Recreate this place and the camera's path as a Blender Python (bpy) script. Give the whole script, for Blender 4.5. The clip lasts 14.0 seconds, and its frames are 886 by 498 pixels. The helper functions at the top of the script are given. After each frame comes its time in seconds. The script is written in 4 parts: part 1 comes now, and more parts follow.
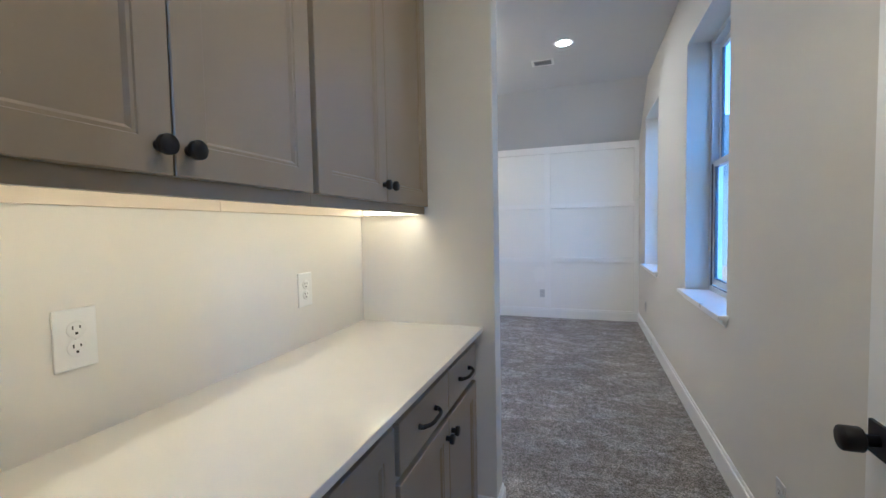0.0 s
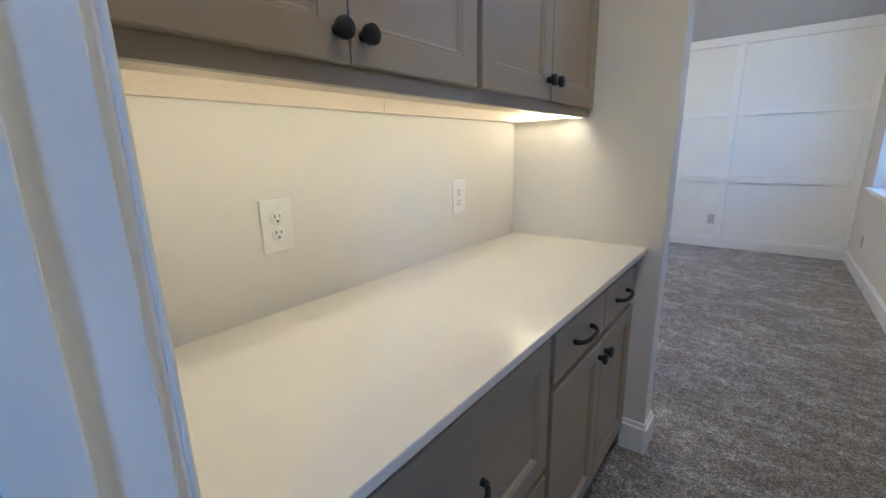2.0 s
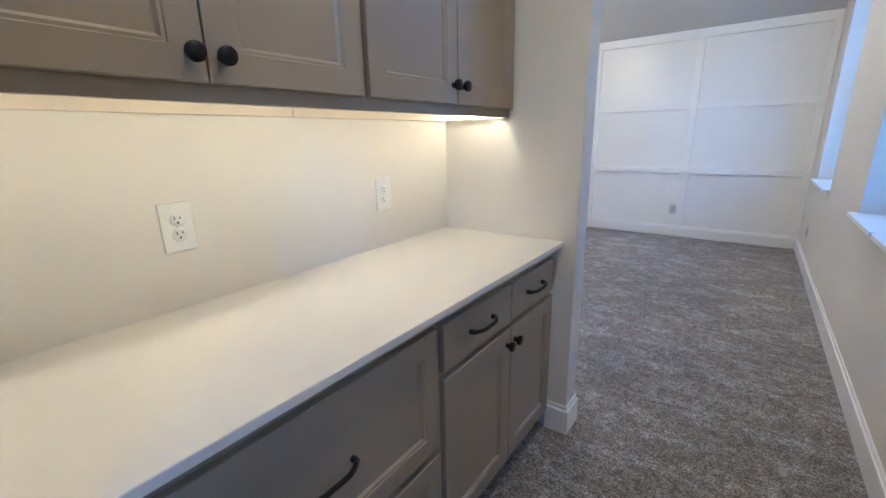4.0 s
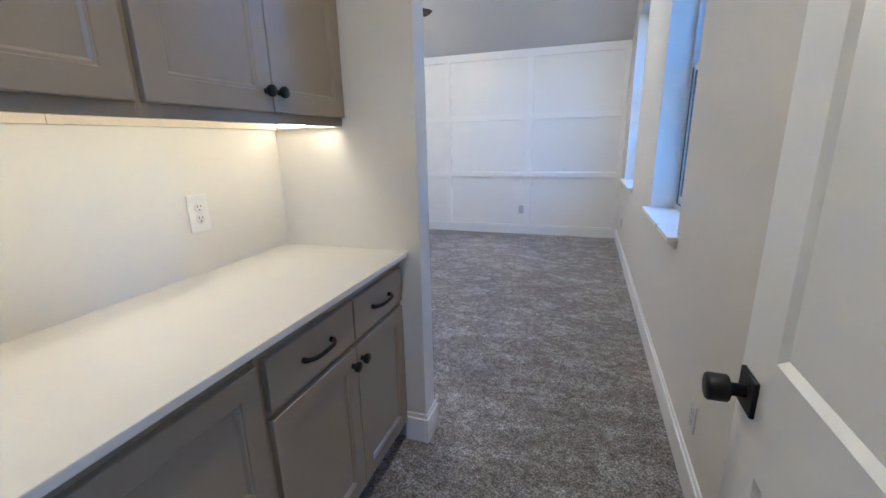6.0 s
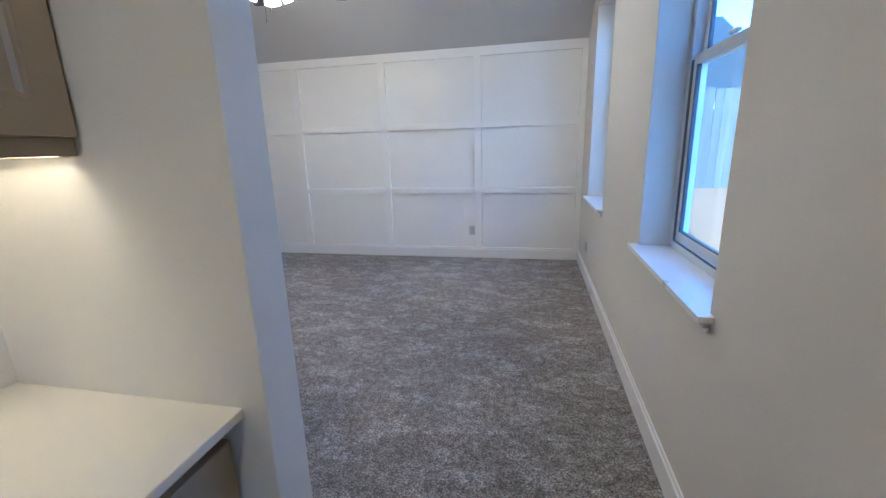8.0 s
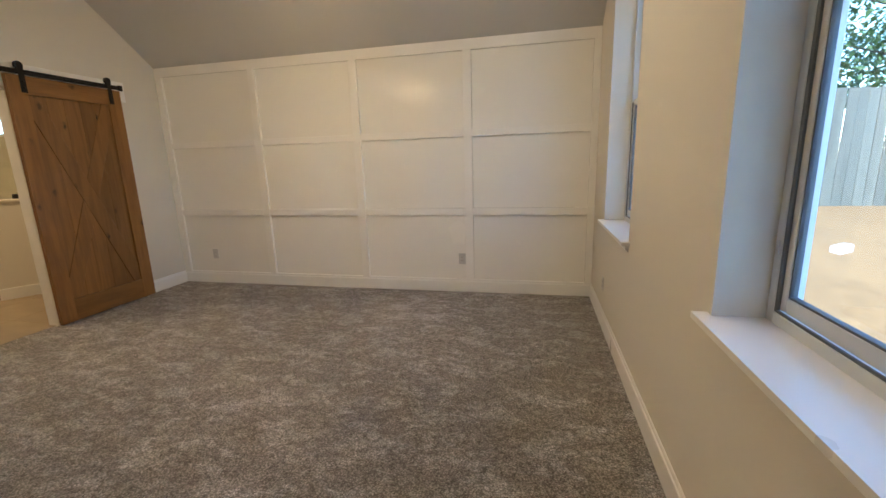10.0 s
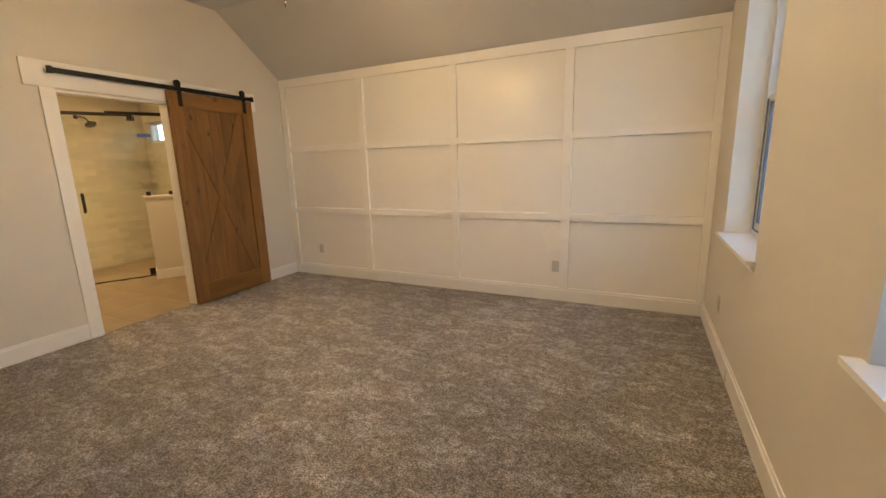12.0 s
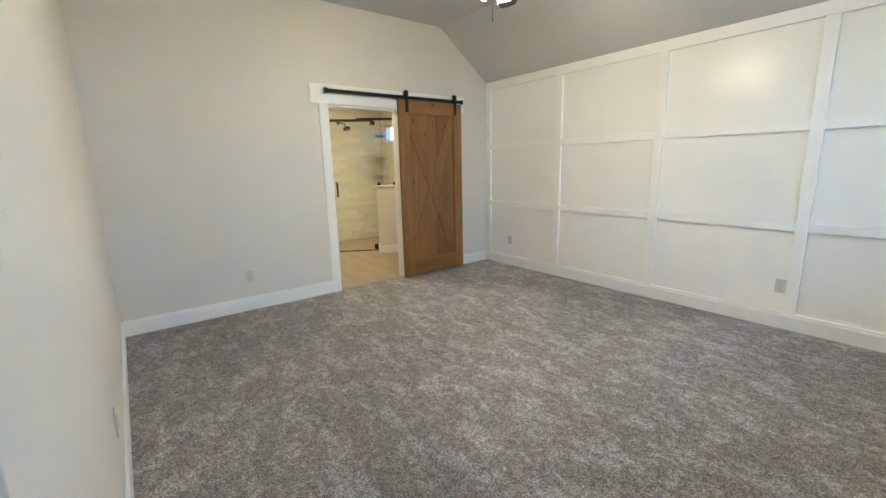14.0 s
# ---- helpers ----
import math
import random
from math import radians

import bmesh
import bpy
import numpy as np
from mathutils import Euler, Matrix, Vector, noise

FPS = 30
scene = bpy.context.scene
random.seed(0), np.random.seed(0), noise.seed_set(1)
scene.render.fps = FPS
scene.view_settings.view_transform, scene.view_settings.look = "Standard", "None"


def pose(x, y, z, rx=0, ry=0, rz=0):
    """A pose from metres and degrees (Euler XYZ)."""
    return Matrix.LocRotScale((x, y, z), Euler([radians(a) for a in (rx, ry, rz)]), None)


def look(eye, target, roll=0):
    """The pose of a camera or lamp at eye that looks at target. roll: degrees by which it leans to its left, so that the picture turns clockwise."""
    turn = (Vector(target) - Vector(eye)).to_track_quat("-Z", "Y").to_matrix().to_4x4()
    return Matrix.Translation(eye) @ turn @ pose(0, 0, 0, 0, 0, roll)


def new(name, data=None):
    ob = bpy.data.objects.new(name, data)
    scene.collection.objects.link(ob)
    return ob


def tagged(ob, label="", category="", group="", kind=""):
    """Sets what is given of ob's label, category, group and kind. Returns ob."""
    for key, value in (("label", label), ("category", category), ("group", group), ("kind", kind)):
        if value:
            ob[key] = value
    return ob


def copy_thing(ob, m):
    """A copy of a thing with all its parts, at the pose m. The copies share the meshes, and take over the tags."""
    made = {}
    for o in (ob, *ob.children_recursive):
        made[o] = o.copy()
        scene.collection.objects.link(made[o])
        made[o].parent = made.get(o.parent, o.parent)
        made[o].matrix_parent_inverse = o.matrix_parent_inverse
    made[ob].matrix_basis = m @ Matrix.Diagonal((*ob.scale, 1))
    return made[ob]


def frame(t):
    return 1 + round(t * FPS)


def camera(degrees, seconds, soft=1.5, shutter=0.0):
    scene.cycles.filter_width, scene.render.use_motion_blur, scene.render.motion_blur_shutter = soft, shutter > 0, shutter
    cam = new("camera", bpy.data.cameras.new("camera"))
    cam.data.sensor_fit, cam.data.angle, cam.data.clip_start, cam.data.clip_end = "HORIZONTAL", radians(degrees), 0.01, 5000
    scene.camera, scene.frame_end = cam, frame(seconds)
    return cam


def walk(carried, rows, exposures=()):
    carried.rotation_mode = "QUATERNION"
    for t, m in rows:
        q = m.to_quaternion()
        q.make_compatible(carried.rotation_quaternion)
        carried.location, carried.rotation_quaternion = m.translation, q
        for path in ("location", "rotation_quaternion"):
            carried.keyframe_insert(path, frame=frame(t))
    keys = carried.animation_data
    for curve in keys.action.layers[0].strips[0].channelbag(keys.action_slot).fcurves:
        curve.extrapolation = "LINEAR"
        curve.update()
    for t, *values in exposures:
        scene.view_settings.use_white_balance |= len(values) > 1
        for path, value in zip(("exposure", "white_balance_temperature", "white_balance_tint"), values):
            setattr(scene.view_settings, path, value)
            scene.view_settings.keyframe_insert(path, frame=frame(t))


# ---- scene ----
cam = camera(94.0, 14.0)
PATH = [
    (0, (0.25, 2.227, 1.336), (-0.401, 4.116, 1.239), -1.1),
    (0.5, (0.196, 2.282, 1.306), (-0.597, 4.106, 1.088), -1.1),
    (1, (0.157, 2.273, 1.289), (-0.805, 3.996, 0.962), -1.1),
    (1.5, (0.152, 2.255, 1.287), (-0.951, 3.873, 0.878), -1.2),
    (2, (0.162, 2.256, 1.294), (-1.038, 3.785, 0.823), -1.2),
    (2.2, (0.17, 2.259, 1.296), (-1.056, 3.761, 0.806), -1.3),
    (4.3, (0.441, 2.362, 1.336), (-0.665, 3.94, 0.8), -1.0),
    (4.5, (0.458, 2.366, 1.338), (-0.6, 3.978, 0.805), -1.0),
    (5, (0.492, 2.372, 1.343), (-0.425, 4.071, 0.821), -1.0),
    (5.5, (0.49, 2.408, 1.34), (-0.275, 4.185, 0.829), -1.1),
    (6, (0.495, 2.468, 1.34), (-0.133, 4.298, 0.834), -1.2),
    (6.5, (0.469, 2.649, 1.373), (-0.055, 4.512, 0.869), -1.2),
    (7, (0.44, 2.865, 1.38), (-0.019, 4.746, 0.879), -1.4),
    (7.5, (0.39, 3.106, 1.404), (-0.037, 4.996, 0.91), -1.6),
    (8, (0.382, 3.35, 1.401), (-0.034, 5.246, 0.918), -1.7),
    (10.5, (0.398, 4.367, 1.358), (-0.055, 6.274, 0.957), -2.05),
    (11, (0.387, 4.380, 1.364), (-0.139, 6.269, 0.968), -1.85),
    (11.5, (0.394, 4.360, 1.371), (-0.280, 6.201, 0.976), -1.85),
    (12, (0.390, 4.314, 1.394), (-0.461, 6.080, 0.994), -1.65),
    (12.5, (0.433, 4.294, 1.410), (-0.625, 5.943, 1.006), -1.6),
    (13, (0.486, 4.272, 1.404), (-0.766, 5.778, 1.002), -1.5),
    (13.5, (0.510, 4.240, 1.402), (-0.906, 5.592, 1.004), -1.4),
    (14, (0.552, 4.247, 1.411), (-1.001, 5.440, 1.010), -1.4),
]
EV = 3.27
EXPOSURES = [(0.0, EV - 0.28, 3850, 5), (1.0, EV - 0.36, 3870, 5), (2.2, EV - 0.28, 3920, 5), (4.3, EV - 0.09, 3860, 7), (6.0, EV - 0.09, 3820, 7), (8.2, EV - 0.38, 3860, 6), (10.3, EV - 0.57, 5520, 4), (11.3, EV - 0.54, 6150, 8), (12.0, EV - 0.38, 6020, 7), (12.5, EV - 0.16, 5280, 3), (13.0, EV + 0.01, 4800, 2), (14.0, EV + 0.14, 4300, -4)]
walk(cam, [(t, look(eye, target, roll)) for t, eye, target, roll in PATH], EXPOSURES)

# levels of the lights, the carpet's colour, and daylight painted on its brushed pile
SKY, SUN = 0.15, 1.5
FANGLOW, CANPOWER, NOOKPOWER, LEDPOWER, BATHPOWER = 23.5, 42.0, 112.0, 6.1, 24.0
CARPET = (0.445, 0.406, 0.374)
CARPETGLINT = (0.430, 0.415, 0.420)

# ---- world, sun, large lights ----
world = bpy.data.worlds.new("sky")
scene.world = world
world.use_nodes = True
sky = world.node_tree.nodes.new("ShaderNodeTexSky")
sky.sky_type, sky.sun_disc = "NISHITA", False
sky.sun_elevation, sky.sun_rotation = radians(52), radians(200)
sky.air_density, sky.dust_density, sky.ozone_density = 1.0, 0.0, 1.0
world.node_tree.links.new(sky.outputs[0], world.node_tree.nodes["Background"].inputs[0])
world.node_tree.nodes["Background"].inputs[1].default_value = SKY

sun = new("sun", bpy.data.lights.new("sun", "SUN"))
sun.data.energy, sun.data.angle, sun.data.color = SUN, radians(0.5), (1.0, 0.90, 0.74)
sun.matrix_world = look((-3.0, -8.0, 11.5), (0, 0, 0))


# ---- materials ----
def material(name, color, rough=0.5, metal=0.0, var=0.06, scale=4.0, bump=0.0, bscale=60.0, spec=0.5, fine=0.03, stretch=(1, 1, 1), rvar=0.06, per_object=0.0):
    """A painted or plain surface: broad and fine variation of colour and gloss, and fine relief."""
    m = bpy.data.materials.new(name)
    m.use_nodes = True
    n, l = m.node_tree.nodes, m.node_tree.links
    b = n["Principled BSDF"]
    co = n.new("ShaderNodeTexCoord")
    mp = n.new("ShaderNodeMapping")
    mp.inputs["Scale"].default_value = stretch
    l.new(co.outputs["Object"], mp.inputs[0])
    big, small = n.new("ShaderNodeTexNoise"), n.new("ShaderNodeTexNoise")
    big.inputs["Scale"].default_value, big.inputs["Detail"].default_value = scale, 4
    small.inputs["Scale"].default_value, small.inputs["Detail"].default_value = bscale, 3
    l.new(mp.outputs[0], big.inputs["Vector"])
    l.new(mp.outputs[0], small.inputs["Vector"])
    add = n.new("ShaderNodeMath")
    add.operation = "MULTIPLY_ADD"
    l.new(big.outputs[0], add.inputs[0])
    add.inputs[1].default_value, add.inputs[2].default_value = 2 * var, 1 - var
    add2 = n.new("ShaderNodeMath")
    add2.operation = "MULTIPLY_ADD"
    l.new(small.outputs[0], add2.inputs[0])
    add2.inputs[1].default_value = 2 * fine
    l.new(add.outputs[0], add2.inputs[2])
    last = add2.outputs[0]
    if per_object:
        info, pm = n.new("ShaderNodeObjectInfo"), n.new("ShaderNodeMath")
        pm.operation = "MULTIPLY_ADD"
        l.new(info.outputs["Random"], pm.inputs[0])
        pm.inputs[1].default_value = 2 * per_object
        l.new(last, pm.inputs[2])
        last = pm.outputs[0]
    mul = n.new("ShaderNodeVectorMath")
    mul.operation = "SCALE"
    k = 1 / (1 + fine + per_object)
    mul.inputs[0].default_value = [c * k for c in color]
    l.new(last, mul.inputs["Scale"])
    l.new(mul.outputs[0], b.inputs["Base Color"])
    ro = n.new("ShaderNodeMath")
    ro.operation = "MULTIPLY_ADD"
    l.new(big.outputs[0], ro.inputs[0])
    ro.inputs[1].default_value, ro.inputs[2].default_value = 2 * rvar, rough - rvar
    l.new(ro.outputs[0], b.inputs["Roughness"])
    b.inputs["Metallic"].default_value = metal
    b.inputs["Specular IOR Level"].default_value = spec
    if bump:
        bn = n.new("ShaderNodeBump")
        bn.inputs["Strength"].default_value, bn.inputs["Distance"].default_value = bump, 0.002
        l.new(small.outputs[0], bn.inputs["Height"])
        l.new(bn.outputs[0], b.inputs["Normal"])
    return m


def glow(name, color, strength):
    m = bpy.data.materials.new(name)
    m.use_nodes = True
    b = m.node_tree.nodes["Principled BSDF"]
    b.inputs["Base Color"].default_value = (0.9, 0.9, 0.88, 1)
    b.inputs["Emission Color"].default_value = (*color, 1)
    b.inputs["Emission Strength"].default_value = strength
    return m


def carpet_material():
    m = bpy.data.materials.new("carpet_pile")
    m.use_nodes = True
    n, l = m.node_tree.nodes, m.node_tree.links
    b = n["Principled BSDF"]
    co = n.new("ShaderNodeTexCoord")

    def noise_node(scale, detail, stretch=(1, 1, 1), turn=0.0, distort=0.0, rough=0.5):
        mp, t = n.new("ShaderNodeMapping"), n.new("ShaderNodeTexNoise")
        mp.inputs["Scale"].default_value = stretch
        mp.inputs["Rotation"].default_value = (0, 0, radians(turn))
        t.inputs["Scale"].default_value, t.inputs["Detail"].default_value, t.inputs["Distortion"].default_value = scale, detail, distort
        t.inputs["Roughness"].default_value = rough
        l.new(co.outputs["Object"], mp.inputs[0])
        l.new(mp.outputs[0], t.inputs["Vector"])
        return t.outputs[0]

    def ramp(src, a, c, lo, hi):
        r = n.new("ShaderNodeMapRange")
        r.interpolation_type = "SMOOTHSTEP"
        for i, v in zip((1, 2, 3, 4), (a, c, lo, hi)):
            r.inputs[i].default_value = v
        l.new(src, r.inputs[0])
        return r.outputs[0]

    def math_node(op, p, q):
        x = n.new("ShaderNodeMath")
        x.operation = op
        for i, v in enumerate((p, q)):
            if isinstance(v, (int, float)):
                x.inputs[i].default_value = v
            else:
                l.new(v, x.inputs[i])
        return x.outputs[0]

    # brushed patches: paler, bluer colour paints in the daylight the pile catches
    patch = ramp(noise_node(4.2, 11, (1.0, 1.8, 1), 25, 0.5, 0.70), 0.46, 0.61, 0.0, 1.0)
    ridge = ramp(noise_node(2.1, 6, (0.45, 2.6, 1), 38, 0.5, 0.6), 0.60, 0.70, 0.0, 0.55)
    nap = math_node("MAXIMUM", patch, ridge)
    broad = ramp(noise_node(0.9, 2), 0.35, 0.65, 0.86, 1.10)
    tuft = n.new("ShaderNodeTexVoronoi")
    tuft.inputs["Scale"].default_value = 115.0
    l.new(co.outputs["Object"], tuft.inputs["Vector"])
    speck = math_node("MULTIPLY", ramp(noise_node(95, 6, rough=0.68), 0.33, 0.67, 0.62, 1.38), ramp(noise_node(24, 4), 0.35, 0.65, 0.78, 1.22))
    twist = ramp(tuft.outputs["Distance"], 0.0, 0.8, 1.34, 0.42)
    level = math_node("MULTIPLY", math_node("MULTIPLY", math_node("MULTIPLY_ADD", nap, 0.49), broad), math_node("MULTIPLY", speck, twist))
    level.node.inputs[0].links[0].from_node.inputs[0].links[0].from_node.inputs[2].default_value = 0.82
    sc = n.new("ShaderNodeVectorMath")
    sc.operation = "SCALE"
    hue = n.new("ShaderNodeMix")
    hue.data_type = "RGBA"
    hue.inputs[6].default_value, hue.inputs[7].default_value = (*CARPET, 1), (*CARPETGLINT, 1)
    l.new(nap, hue.inputs[0])
    l.new(hue.outputs[2], sc.inputs[0])
    l.new(level, sc.inputs["Scale"])
    l.new(sc.outputs[0], b.inputs["Base Color"])
    b.inputs["Roughness"].default_value = 0.95
    b.inputs["Specular IOR Level"].default_value = 0.15
    b.inputs["Sheen Weight"].default_value = 0.25
    bn = n.new("ShaderNodeBump")
    bn.inputs["Strength"].default_value, bn.inputs["Distance"].default_value = 0.9, 0.006
    l.new(math_node("ADD", math_node("MULTIPLY", twist, 0.5), speck), bn.inputs["Height"])
    l.new(bn.outputs[0], b.inputs["Normal"])
    return m


def wood_material(name, light, dark, along="Z", knots=0.0, scale=1.0, rough=0.5, per_object=True):
    """Sawn boards: long grain, colour that differs from board to board, knots."""
    m = bpy.data.materials.new(name)
    m.use_nodes = True
    n, l = m.node_tree.nodes, m.node_tree.links
    b = n["Principled BSDF"]
    co, mp, info = n.new("ShaderNodeTexCoord"), n.new("ShaderNodeMapping"), n.new("ShaderNodeObjectInfo")
    st = {"Z": (9, 9, 0.7), "Y": (9, 0.7, 9)}[along]
    mp.inputs["Scale"].default_value = [s * scale for s in st]
    off = n.new("ShaderNodeVectorMath")
    off.operation = "ADD"
    l.new(co.outputs["Object"], off.inputs[0])
    shift = n.new("ShaderNodeMath")
    shift.operation = "MULTIPLY"
    l.new(info.outputs["Random"], shift.inputs[0])
    shift.inputs[1].default_value = 13.0 if per_object else 0.0
    l.new(shift.outputs[0], off.inputs[1])
    l.new(off.outputs[0], mp.inputs[0])
    g, f = n.new("ShaderNodeTexNoise"), n.new("ShaderNodeTexNoise")
    g.inputs["Scale"].default_value, g.inputs["Detail"].default_value, g.inputs["Distortion"].default_value = 1.6, 6, 1.2
    f.inputs["Scale"].default_value, f.inputs["Detail"].default_value = 14.0, 3
    l.new(mp.outputs[0], g.inputs["Vector"])
    l.new(mp.outputs[0], f.inputs["Vector"])
    mixf = n.new("ShaderNodeMath")
    mixf.operation = "MULTIPLY_ADD"
    l.new(f.outputs[0], mixf.inputs[0])
    mixf.inputs[1].default_value = 0.35
    l.new(g.outputs[0], mixf.inputs[2])
    r = n.new("ShaderNodeValToRGB")
    r.color_ramp.elements[0].position, r.color_ramp.elements[0].color = 0.42, (*dark, 1)
    r.color_ramp.elements[1].position, r.color_ramp.elements[1].color = 0.82, (*light, 1)
    l.new(mixf.outputs[0], r.inputs[0])
    out = r.outputs[0]
    tone = n.new("ShaderNodeMath")
    tone.operation = "MULTIPLY_ADD"
    l.new(info.outputs["Random"], tone.inputs[0])
    tone.inputs[1].default_value, tone.inputs[2].default_value = (0.3, 0.85) if per_object else (0, 1)
    sc = n.new("ShaderNodeVectorMath")
    sc.operation = "SCALE"
    l.new(out, sc.inputs[0])
    l.new(tone.outputs[0], sc.inputs["Scale"])
    out = sc.outputs[0]
    if knots:
        v, vm = n.new("ShaderNodeTexVoronoi"), n.new("ShaderNodeMapping")
        vm.inputs["Scale"].default_value = (1, 0.75, 0.8) if along == "Y" else (1, 1, 0.6)
        wob, wsc, wad = n.new("ShaderNodeTexNoise"), n.new("ShaderNodeVectorMath"), n.new("ShaderNodeVectorMath")
        wob.inputs["Scale"].default_value, wob.inputs["Detail"].default_value = 22.0, 3
        wsc.operation, wad.operation = "SCALE", "ADD"
        wsc.inputs["Scale"].default_value = 0.035
        l.new(off.outputs[0], wob.inputs["Vector"])
        l.new(wob.outputs["Color"], wsc.inputs[0])
        l.new(off.outputs[0], wad.inputs[0])
        l.new(wsc.outputs[0], wad.inputs[1])
        l.new(wad.outputs[0], vm.inputs[0])
        l.new(vm.outputs[0], v.inputs["Vector"])
        v.inputs["Scale"].default_value = 6.5
        k = n.new("ShaderNodeMapRange")
        k.inputs[1].default_value, k.inputs[2].default_value, k.inputs[3].default_value, k.inputs[4].default_value = knots * 0.6, knots * 2.0, 0.14, 1.0
        l.new(v.outputs["Distance"], k.inputs[0])
        ks = n.new("ShaderNodeVectorMath")
        ks.operation = "SCALE"
        l.new(out, ks.inputs[0])
        l.new(k.outputs[0], ks.inputs["Scale"])
        out = ks.outputs[0]
    l.new(out, b.inputs["Base Color"])
    b.inputs["Roughness"].default_value = rough
    bn = n.new("ShaderNodeBump")
    bn.inputs["Strength"].default_value, bn.inputs["Distance"].default_value = 0.25, 0.002
    l.new(mixf.outputs[0], bn.inputs["Height"])
    l.new(bn.outputs[0], b.inputs["Normal"])
    return m


def glass_material(name, tint=(1, 1, 1), rough=0.0):
    m = bpy.data.materials.new(name)
    m.use_nodes = True
    b = m.node_tree.nodes["Principled BSDF"]
    b.inputs["Base Color"].default_value = (*tint, 1)
    b.inputs["Transmission Weight"].default_value = 1.0
    b.inputs["Roughness"].default_value, b.inputs["IOR"].default_value = rough, 1.45
    return m


WALL = material("wall_paint", (0.690, 0.664, 0.602), 0.62, var=0.015, scale=1.5, bump=0.10, bscale=260, fine=0.01)
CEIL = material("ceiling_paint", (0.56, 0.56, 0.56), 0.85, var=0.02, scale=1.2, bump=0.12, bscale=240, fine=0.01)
TRIM = material("trim_gloss_paint", (0.86, 0.86, 0.85), 0.30, var=0.015, scale=3, bump=0.05, bscale=90, fine=0.008)
PANEL = material("panel_paint", (0.875, 0.87, 0.84), 0.26, spec=0.36, var=0.012, scale=1.2, bump=0.05, bscale=50, fine=0.006, rvar=0.03)
# panel paint lightened: the battens' catch of light is put into the colour
BATTEN = material("lightened_panel_paint", (0.90, 0.895, 0.875), 0.24, spec=0.4, var=0.01, scale=2, bump=0.04, bscale=60, fine=0.006, rvar=0.03)
CAB = material("greige_cabinet_paint", (0.302, 0.248, 0.170), 0.34, var=0.03, scale=3, bump=0.04, bscale=130, fine=0.02)
MAPLE = material("pale_maple_board", (0.66, 0.58, 0.45), 0.45, var=0.06, scale=3, stretch=(8, 1, 8))
QUARTZ = material("white_quartz", (0.69, 0.665, 0.615), 0.16, var=0.02, scale=9, bump=0.0, bscale=240, fine=0.02, rvar=0.03)
BLACK = material("matte_black_metal", (0.007, 0.007, 0.008), 0.42, 0.0, var=0.2, scale=30, bump=0.05, bscale=300, spec=0.3)
PLASTIC = material("white_plastic", (0.74, 0.74, 0.72), 0.35, var=0.01, scale=20, bscale=200, fine=0.005)
# white plastic darkened: shade on outlets and vent slats put into the colour
PLATE = material("shaded_white_plastic", (0.56, 0.56, 0.56), 0.4, var=0.01, scale=20, bscale=200, fine=0.005)
SLOT = material("dark_slot", (0.02, 0.018, 0.016), 0.6)
# white vinyl tinted blue-grey: its sky-lit shade is put into the colour
VINYL = material("blue_shaded_vinyl", (0.63, 0.67, 0.71), 0.38, var=0.02, scale=4, bscale=150, fine=0.01)
GASKET = material("grey_gasket", (0.10, 0.115, 0.14), 0.5)
GLASS = glass_material("clear_glass", (0.90, 0.97, 1.0))
SHOWERGLASS = glass_material("shower_glass", (0.96, 0.985, 0.97))
CARPETMAT = carpet_material()
KNOTTY = wood_material("knotty_alder", (0.232, 0.112, 0.027), (0.142, 0.064, 0.015), "Z", knots=0.085, rough=0.48)
FENCEWOOD = wood_material("weathered_fence_board", (0.21, 0.20, 0.158), (0.135, 0.13, 0.103), "Z", knots=0.03, scale=0.7, rough=0.85)
TILE = material("floor_tile", (0.28, 0.22, 0.14), 0.42, var=0.5, scale=2.2, bump=0.05, bscale=40, fine=0.06, per_object=0.05, stretch=(1, 2.2, 1))
GROUT = material("grout", (0.54, 0.49, 0.36), 0.9, var=0.1)
WAVYTILE = material("glazed_tile", (0.53, 0.50, 0.385), 0.10, var=0.16, scale=5, bump=0.9, bscale=13, fine=0.03, per_object=0.10)
SHOWERGROUT = material("pale_grout", (0.56, 0.52, 0.40), 0.85, var=0.08)
STONECAP = material("stone_cap", (0.7, 0.67, 0.6), 0.25, var=0.05, scale=8)
DIRT = material("bare_dirt", (0.285, 0.165, 0.066), 0.95, var=0.32, scale=1.6, bump=1.0, bscale=9, fine=0.38)
SHINGLE = material("roof_shingle", (0.085, 0.09, 0.09), 0.9, var=0.25, scale=3, bump=0.6, bscale=40, fine=0.15)
BRICKWALL = material("house_siding", (0.42, 0.38, 0.33), 0.85, var=0.1)
LEAF = material("tree_leaf", (0.095, 0.155, 0.045), 0.55, var=0.35, scale=1.2, fine=0.1)
BARK = material("tree_bark", (0.11, 0.085, 0.06), 0.9, var=0.2, scale=8, bump=0.8, bscale=30)
NICKEL = material("dark_bronze_metal", (0.06, 0.05, 0.045), 0.35, 0.8)
BLADE = material("black_fan_blade", (0.02, 0.018, 0.017), 0.5, var=0.1, scale=6)
FROST = glow("frosted_lit_glass", (1.0, 0.61, 0.27), FANGLOW)
CANGLOW = glow("lit_downlight_lens", (1.0, 0.72, 0.44), CANPOWER)
NOOKGLOW = glow("added_nook_downlight_lens", (1.0, 0.63, 0.28), NOOKPOWER)
LED = glow("led_strip_light", (1.0, 0.63, 0.26), LEDPOWER)
BATHGLOW = glow("added_bath_light_lens", (1.0, 0.60, 0.26), BATHPOWER)
TAPE = material("blue_masking_tape", (0.02, 0.08, 0.42), 0.7)
PALEWHITE = material("white_block", (0.8, 0.8, 0.78), 0.7)


